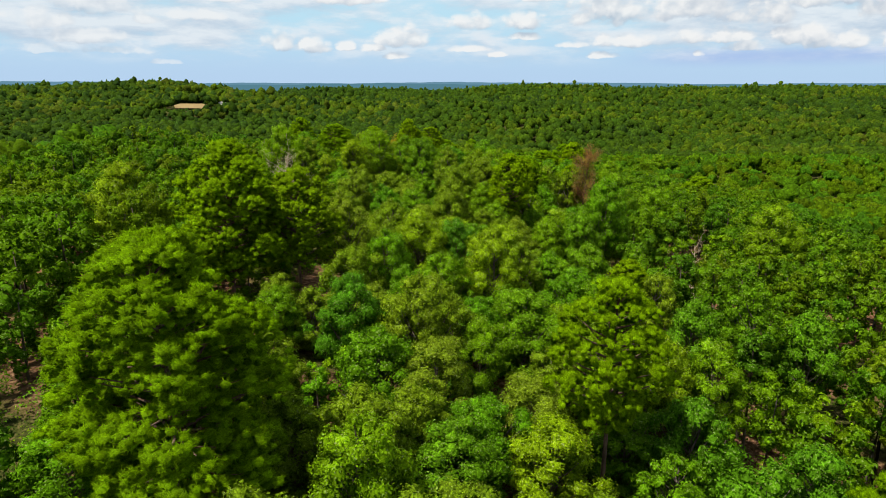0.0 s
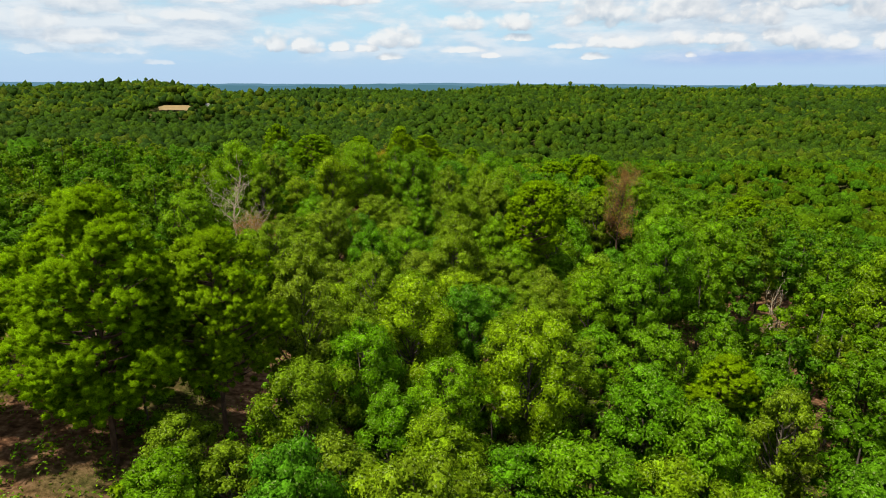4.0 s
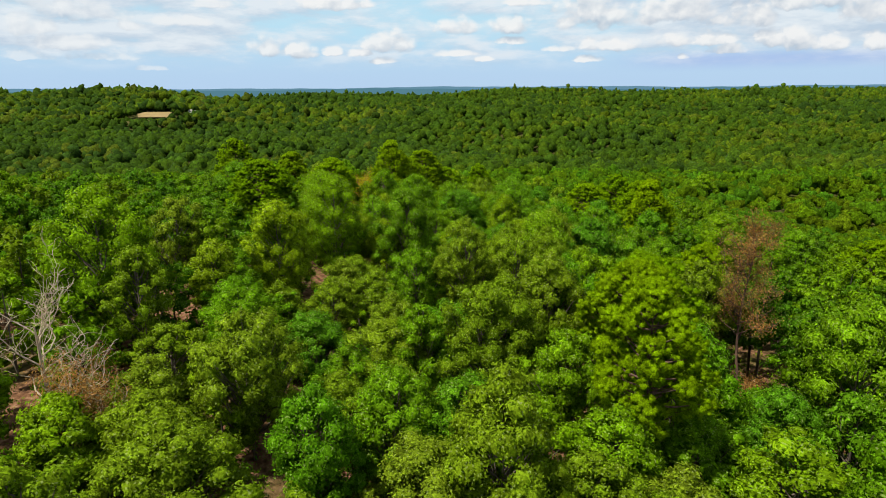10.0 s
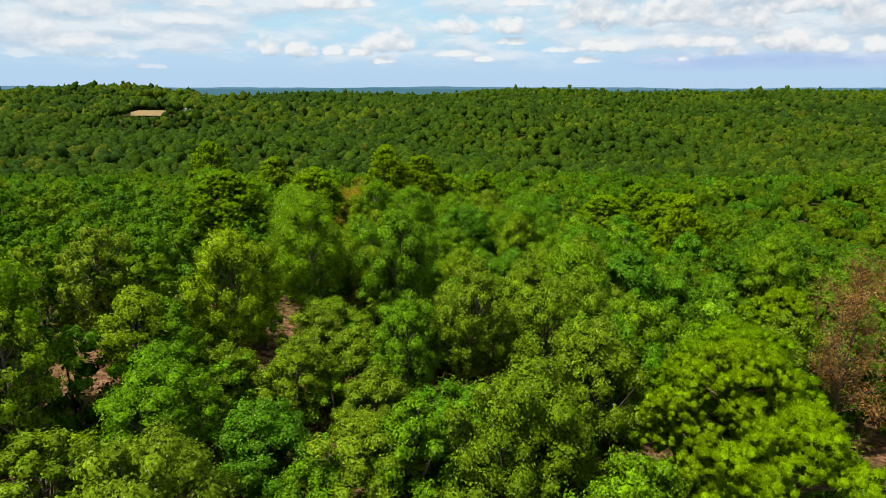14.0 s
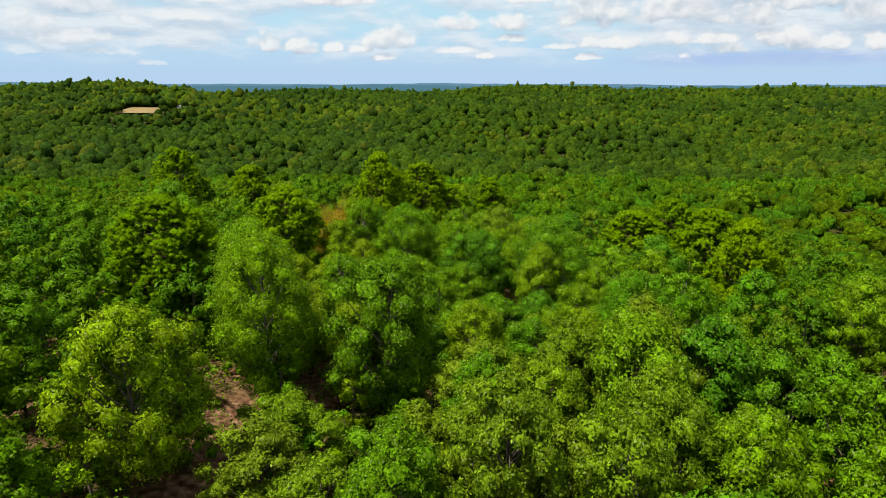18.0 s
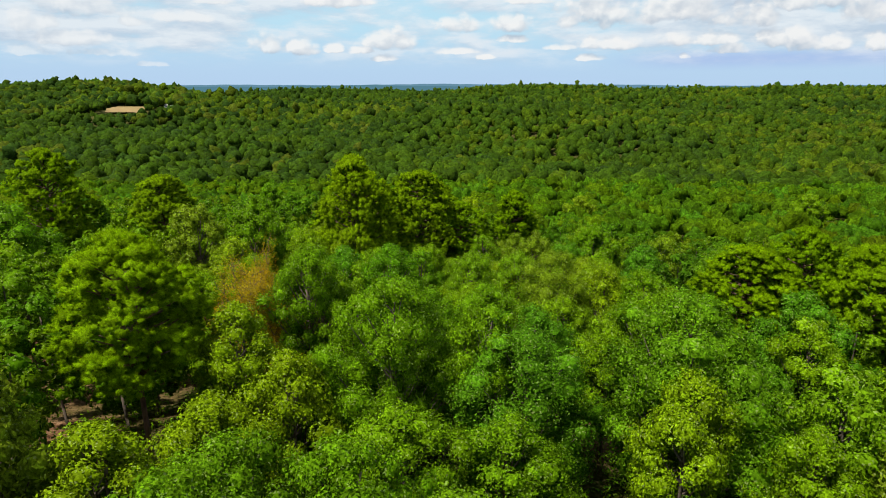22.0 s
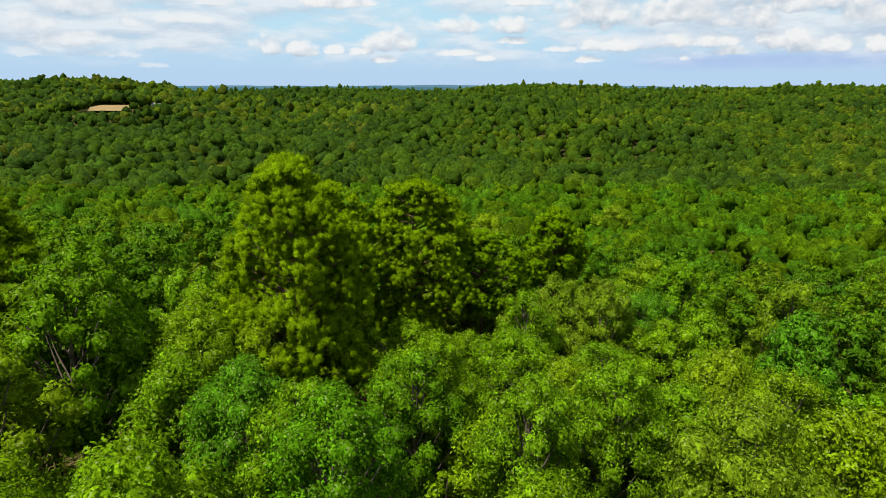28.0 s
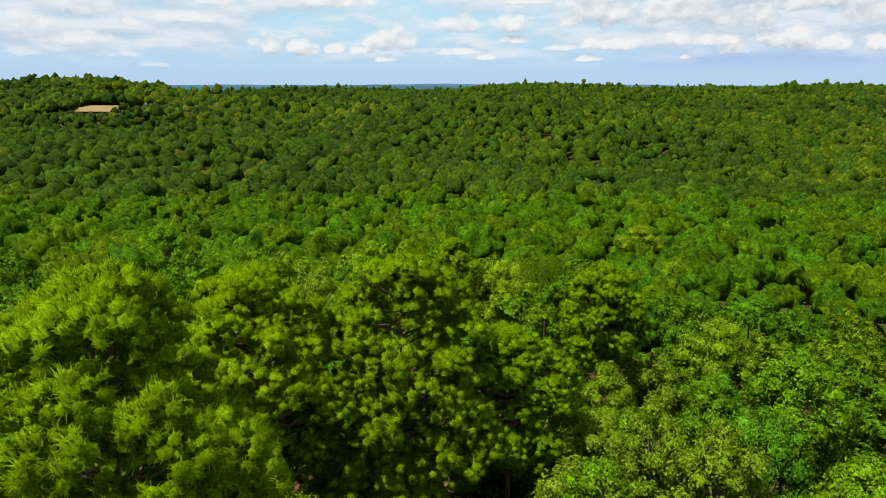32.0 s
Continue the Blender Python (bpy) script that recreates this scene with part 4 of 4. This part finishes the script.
# ---------------------------------------------------------------- trees that stand out
def branch_tree(name, rng, x, y, height, wood, label, boughs, trunk_r, first, leaf=None, leaf_size=0.2, twigs=26, crook=0.30, reach=2.6, shape=0.6, full=520):
    """A bare or withered tree: a trunk and boughs, each with its twigs, and on them what leaves are left."""
    z = float(land(x, y)) - 0.1
    top = tagged(new(name), label, "tree")
    top.location = (x, y, z)
    tp, tr = bough(rng, (0, 0, 0), (rng.normal() * 0.08, rng.normal() * 0.08, 1), height * 0.82, trunk_r, 0.07, 0.25, 9)
    part("trunk", np_mesh("trunk", *tube(tp, tr, 8), [wood]), top)
    for i in range(boughs):
        k = first + (1 - first) * (i + rng.random() * 0.5) / boughs
        root = np.array([np.interp(k * (len(tp) - 1), range(len(tp)), tp[:, c]) for c in range(3)])
        a = i * 2.4 + rng.uniform(-0.5, 0.5)
        ln = reach * (1 - shape * k) * rng.uniform(0.75, 1.2)
        pts, rad = bough(rng, root, (math.cos(a), math.sin(a), 0.35 + 0.5 * k), ln, trunk_r * 0.42 * (1.1 - 0.6 * k), crook, 0.16, 7)
        pieces, ends = [tube(pts, rad, 5)], []
        for j in range(twigs // 5):
            f = rng.integers(2, 7)
            w = unit(rng.normal(size=3) + np.array([0, 0, 0.6]) + (pts[-1] - pts[0]) / ln)
            sp, sr = bough(rng, pts[f], w, ln * rng.uniform(0.3, 0.55), rad[f] * 0.55, crook, 0.12, 5)
            pieces.append(tube(sp, np.maximum(sr, 0.012), 4))
            ends.append(sp)
            for _ in range(3):
                g = rng.integers(1, 5)
                qp, qr = bough(rng, sp[g], unit(rng.normal(size=3) + np.array([0, 0, 0.7])), ln * rng.uniform(0.15, 0.3), 0.016, crook, 0.1, 4)
                pieces.append(tube(qp, np.maximum(qr, 0.008), 3))
                ends.append(qp)
        b = part("branch", np_mesh("branch", *merge(pieces), [wood]), top)
        if leaf:
            n = full
            e = np.concatenate(ends)
            c = e[rng.integers(len(e), size=n)] + rng.normal(size=(n, 3)) * 0.24
            nrm = unit(unit(c * [1, 1, 0] + 1e-6) * 0.7 + rng.normal(size=(n, 3)) * 0.5 + [0, 0, 0.6])
            part("foliage", np_mesh("foliage", *cards(rng, c, nrm, leaf_size * rng.uniform(0.6, 1.4, n), 0.4), [leaf], normals=np.repeat(nrm, 3, axis=0)), b)
    return top


r2 = np.random.default_rng(21)
branch_tree("dead_tree", r2, 21.4, 96.4, 19.0, M_PBARK, "dying tree with a brown withered crown among green oaks", 28, 0.15, 0.45, M_BROWN, 0.13, 30, 0.2, 4.4, 0.58, 480)
branch_tree("bare_tree", r2, -21.7, 78.8, 8.4, M_DEADWOOD, "bare bleached tree with crooked grey branches", 13, 0.17, 0.34, None, 0.2, 34, 0.42, 4.4, 0.3)
branch_tree("dead_snag", r2, 32.8, 79.5, 10.0, M_DEADWOOD, "broken grey snag with a few bare limbs", 9, 0.16, 0.5, None, 0.2, 14, 0.25, 3.4, 0.3)
branch_tree("dead_snag", r2, 31.4, 77.6, 8.0, M_DEADWOOD, "tall grey dead stem without bark", 3, 0.13, 0.6, None, 0.2, 6, 0.25, 1.6, 0.3)
branch_tree("dead_snag", r2, 32.2, 76.9, 7.4, M_DEADWOOD, "tall grey dead stem without bark", 3, 0.12, 0.7, None, 0.2, 6, 0.25, 1.6, 0.3)
branch_tree("dead_snag", r2, 28.6, 75.4, 5.0, M_DEADWOOD, "short grey dead stem without bark", 2, 0.13, 0.6, None, 0.2, 6, 0.25, 1.2, 0.3)
branch_tree("orange_pine", r2, -13.5, 139.5, 10.4, M_PBARK, "dying pine with rust orange needles", 40, 0.13, 0.2, M_ORANGE, 0.075, 30, 0.2, 3.7, 0.5, 1300)
# a withered bush at the bare tree's foot and one at the dead tree's
branch_tree("withered_bush", r2, -19.9, 77.9, 4.6, M_DEADWOOD, "withered bush with brown leaves beside the bare tree", 18, 0.07, 0.15, M_BROWN, 0.12, 20, 0.25, 2.9, 0.3)
branch_tree("withered_bush", r2, 21.4, 95.8, 4.2, M_DEADWOOD, "withered bush with brown leaves at the dead tree's foot", 14, 0.05, 0.15, M_BROWN, 0.16, 20, 0.25, 1.5, 0.3)

# ---------------------------------------------------------------- the farther wood, countless trees
def far_shapes(rng, many, sub, lob, n_cards, size):
    """Crown shapes of far trees, of radius one: a swollen body with many lobes, roughened by leaf sprays."""
    sv, sf = body_shape(sub)
    shapes = []
    for _ in range(many):
        a = np.arange(lob) * 2.399 + rng.uniform(-0.5, 0.5, lob)
        h = np.linspace(0.95, -0.25, lob) + rng.normal(size=lob) * 0.06
        w = np.sqrt(np.clip(1 - h * h, 0.02, 1))
        c = np.stack([np.cos(a) * w, np.sin(a) * w, h * 0.9], -1) * rng.uniform(0.40, 0.88, (lob, 1))
        s = rng.uniform(0.20, 0.42, lob) * (12 / lob) ** 0.4
        along = sv @ c.T
        disc = s ** 2 - (c ** 2).sum(1) + along ** 2
        reach = np.where((disc > 0) & (along > 0), along + np.sqrt(np.maximum(disc, 0)), 0).max(1)
        rad = np.maximum(reach, 0.55) * (1 + rng.normal(size=len(sv)) * 0.07)
        v = sv * rad[:, None] * np.array([1, rng.uniform(0.8, 1.1), rng.uniform(0.95, 1.4)])
        fn = np.cross(v[sf[:, 1]] - v[sf[:, 0]], v[sf[:, 2]] - v[sf[:, 0]])
        vn = np.zeros_like(v)
        for k in range(3):
            np.add.at(vn, sf[:, k], fn)
        vn = unit(unit(vn) + np.array([0, 0, 0.15]))
        pick = rng.integers(0, len(sf), n_cards)
        mid, out = v[sf[pick]].mean(1), unit(fn[pick])
        tilt = unit(out + rng.normal(size=out.shape) * 0.35)
        cv, cf = cards(rng, mid + out * rng.uniform(-0.03, 0.05, (n_cards, 1)), tilt, size * rng.uniform(0.7, 1.4, n_cards), 0.8)
        shapes.append((np.concatenate([v, cv]), np.concatenate([sf, cf + len(v)]), np.concatenate([vn, np.repeat(unit(tilt * 0.5 + out + np.array([0, 0, 0.15])), 3, axis=0)])))
    return shapes


def far_crowns(rng, xs, ys, tops, radii, shapes):
    """Crowns of many trees, each one of the shapes, turned its own way. Stands of darker pine and of lighter oak take
    turns, with cloud shade put into their tint.
    """
    n = len(xs)
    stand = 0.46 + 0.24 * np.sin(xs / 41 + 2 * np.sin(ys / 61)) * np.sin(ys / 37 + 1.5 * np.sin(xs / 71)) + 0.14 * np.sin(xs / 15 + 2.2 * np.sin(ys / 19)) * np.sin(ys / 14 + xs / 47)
    # painted cloud shade: the tint darkens to the left and far off
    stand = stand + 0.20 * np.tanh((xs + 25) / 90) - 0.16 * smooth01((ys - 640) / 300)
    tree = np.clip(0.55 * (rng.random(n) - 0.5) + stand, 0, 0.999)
    turn, kind = rng.uniform(0, 6.28, n), rng.integers(0, len(shapes), n)
    vs, fs, ns, ts, at = [], [], [], [], 0
    for j, (v, f, nrm) in enumerate(shapes):
        w = np.flatnonzero(kind == j)
        c, s = np.cos(turn[w])[:, None], np.sin(turn[w])[:, None]

        def turned(p):
            return np.stack([p[:, 0] * c - p[:, 1] * s, p[:, 0] * s + p[:, 1] * c, np.broadcast_to(p[:, 2], (len(w), len(p)))], -1)
        mid = np.stack([xs[w], ys[w], tops[w] - radii[w] * 1.05], -1)
        vs.append((turned(v) * radii[w][:, None, None] + mid[:, None]).reshape(-1, 3))
        ns.append(turned(nrm).reshape(-1, 3))
        fs.append((f[None] + (np.arange(len(w)) * len(v))[:, None, None]).reshape(-1, 3) + at)
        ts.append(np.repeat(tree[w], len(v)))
        at += len(w) * len(v)
    return np.concatenate(vs), np.concatenate(fs), np.concatenate(ts), np.concatenate(ns)


def scatter(rng, step, y0, y1, keep):
    xs, ys = [], []
    for y in np.arange(y0, y1, step * 0.9):
        w = max(0.80 * y + 40, 130)
        x = np.arange(-w, w, step)
        xs.append(x + rng.uniform(-0.5, 0.5, len(x)) * step + rng.uniform(0, step))
        ys.append(y + rng.uniform(-0.5, 0.5, len(x)) * step)
    xs, ys = np.concatenate(xs), np.concatenate(ys)
    k = keep(xs, ys)
    return xs[k], ys[k]


def in_field(x, y):
    return (np.abs(x - FIELD[0] + 0.48 * (y - FIELD[1])) < 17.5) & (y > FIELD[1] - 25) & (y < FIELD[1] + 26) | (np.abs(x - HOUSE[0]) < 4.5) & (y > HOUSE[1] - 5) & (y < HOUSE[1] + 6) | (np.abs(x - PATCH[0]) < 6) & (y > PATCH[1] - 12) & (y < PATCH[1] + 9)


def outside(x, y):
    return ~((np.abs(x) < 58) & (y < 204) & (y > -15) & (np.abs(x) < 0.8 * y + 22.5))


def crown_sizes(rng, xs, ys, lo, hi, r0, r1, rise):
    """Heights of the tops and radii of the crowns: wide crowns stand higher, and a few trees rise above the rest."""
    k = rng.random(len(xs)) ** 1.3
    tall = np.where(rng.random(len(xs)) < 0.07, rng.uniform(0.3, 1.0, len(xs)) * rise, 0)
    top = land(xs, ys) + lo + (hi - lo) * (0.6 * k + 0.4 * rng.random(len(xs))) + tall
    # low growth before the clearings
    for (a, b), half, near in ((FIELD, 20, 23), (HOUSE, 4, 5), (PATCH, 7, 8)):
        gap = (b - near) - ys
        low = (np.abs(xs - a - 0.42 * gap) < half) & (gap > -2) & (gap < 45)
        line = land(np.full(1, a), np.full(1, b - near))[0] - 0.045 * gap + 0.5
        top = np.where(low, np.minimum(top, line), top)
    return top, (r0 + (r1 - r0) * k) * np.where(tall > 0, 0.8, 1.0)


def in_sight(x, y):
    return np.abs(x) < 0.76 * y + 14


def woody(x, y):
    return ~in_field(x, y)


for y0, y1, step, lo, hi, r0, r1, rise, shape, leaf, where in [
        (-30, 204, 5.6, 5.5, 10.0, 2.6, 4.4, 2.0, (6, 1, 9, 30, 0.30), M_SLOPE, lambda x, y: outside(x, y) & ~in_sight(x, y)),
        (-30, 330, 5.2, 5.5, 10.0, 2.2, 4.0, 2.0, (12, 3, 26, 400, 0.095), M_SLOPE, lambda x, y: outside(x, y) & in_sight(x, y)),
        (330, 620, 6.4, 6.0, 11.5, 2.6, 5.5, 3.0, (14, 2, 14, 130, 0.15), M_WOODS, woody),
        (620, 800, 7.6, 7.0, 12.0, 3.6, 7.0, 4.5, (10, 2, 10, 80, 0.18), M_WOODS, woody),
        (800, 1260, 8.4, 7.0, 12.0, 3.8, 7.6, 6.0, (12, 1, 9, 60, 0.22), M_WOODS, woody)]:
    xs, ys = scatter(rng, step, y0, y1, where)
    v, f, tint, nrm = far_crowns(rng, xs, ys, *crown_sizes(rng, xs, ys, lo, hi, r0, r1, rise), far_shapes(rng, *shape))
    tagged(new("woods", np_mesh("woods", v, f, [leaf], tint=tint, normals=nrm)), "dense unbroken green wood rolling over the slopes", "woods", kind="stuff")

# ---------------------------------------------------------------- the clearings on the far hill
def clearing(at, half, deep, lean, label):
    fx, fy = np.meshgrid(np.linspace(-half, half, 12) + at[0], np.linspace(-deep, deep, 24) + at[1])
    fx = fx - (fy - at[1]) * lean
    fz = land(fx, fy) + 0.25
    q = np.arange(fx.size).reshape(fx.shape)
    field = new("field", np_mesh("field", np.stack([fx, fy, fz], -1).reshape(-1, 3), np.stack([q[:-1, :-1], q[:-1, 1:], q[1:, 1:], q[1:, :-1]], -1).reshape(-1, 4), [M_FIELD]))
    tagged(field, label, "field", kind="structure")


clearing(FIELD, 16.0, 23.0, 0.48, "tan mown hayfield in a clearing on the far hill")
clearing(PATCH, 4.0, 6.0, 0.3, "small patch of tan bare ground among the far trees")

# a small white house at the clearing's edge
M_WHITE, _, _, hb = mat("white_siding", 0.6)
hb.inputs["Base Color"].default_value = (0.78, 0.77, 0.73, 1)
M_ROOF = bark_material("grey_shingles", (0.16, 0.15, 0.14), (0.26, 0.25, 0.24), 2.0)
M_PANE, _, _, pb = mat("window_glass", 0.1)
pb.inputs["Base Color"].default_value = (0.03, 0.04, 0.05, 1)


def boxy(name, size, at, material, parent, ridge=0.0):
    """A box; with a ridge, a gable body of that extra height along x."""
    x, y, z = (s / 2 for s in size)
    v = [(-x, -y, -z), (x, -y, -z), (x, y, -z), (-x, y, -z), (-x, -y, z), (x, -y, z), (x, y, z), (-x, y, z)]
    f = [(0, 3, 2, 1), (0, 1, 5, 4), (2, 3, 7, 6)]
    if ridge:
        v += [(-x, 0, z + ridge), (x, 0, z + ridge)]
        f += [(4, 5, 9, 8), (6, 7, 8, 9), (1, 2, 6, 9, 5), (3, 0, 4, 8, 7)]
    else:
        f += [(4, 5, 6, 7), (1, 2, 6, 5), (3, 0, 4, 7)]
    me = bpy.data.meshes.new(name)
    me.from_pydata(v, [], f)
    me.materials.append(material)
    ob = part(name, me, parent)
    ob.location = at
    return ob


house = tagged(new("house"), "small white house with a grey gable roof beside the clearing", "house")
house.scale = (0.5, 0.5, 0.5)
house.location = (*HOUSE, float(land(*HOUSE)) - 0.3)
boxy("wall", (13, 8, 4.2), (0, 0, 2.1), M_WHITE, house, 2.2)
for s in (-1, 1):
    slab = boxy("roof", (14, 5.2, 0.2), (0, s * 2.2, 5.35), M_ROOF, house)
    slab.rotation_euler = (-s * math.atan2(2.2, 4.0), 0, 0)
for wx in (-4.2, -1.6, 3.8):
    boxy("window", (1.2, 0.1, 1.5), (wx, -4.04, 2.3), M_PANE, house)
boxy("door", (1.0, 0.1, 2.1), (1.2, -4.04, 1.6), M_ROOF, house)

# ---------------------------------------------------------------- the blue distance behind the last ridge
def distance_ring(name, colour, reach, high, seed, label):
    """Far hills as a low plain band along the skyline; the haze is painted as a blue glow."""
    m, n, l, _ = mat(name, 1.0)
    # glows in the haze's blue, no lamp
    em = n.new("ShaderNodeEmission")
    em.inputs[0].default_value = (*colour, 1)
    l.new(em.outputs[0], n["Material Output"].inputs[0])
    ang = np.linspace(-1.1, 1.1, 480)
    hill = high + 4 * np.sin(ang * 9 + seed) + 2.5 * np.sin(ang * 23 + 2 * seed) + 1.2 * np.sin(ang * 61 + 2) + 0.8 * np.sin(ang * 170 + seed)
    ring = np.stack([np.sin(ang) * reach, np.cos(ang) * reach], -1)
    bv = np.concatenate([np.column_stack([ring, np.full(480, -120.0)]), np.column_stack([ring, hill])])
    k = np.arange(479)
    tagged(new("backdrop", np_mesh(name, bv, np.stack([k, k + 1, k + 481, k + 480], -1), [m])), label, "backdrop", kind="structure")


distance_ring("hazed_distance", (0.090, 0.185, 0.250), 4700, 32, 1.0, "far hills along the horizon, painted in pale blue haze")
distance_ring("hazed_woods", (0.062, 0.148, 0.190), 4200, 21, 2.3, "wooded hills before the horizon, painted in blue haze")
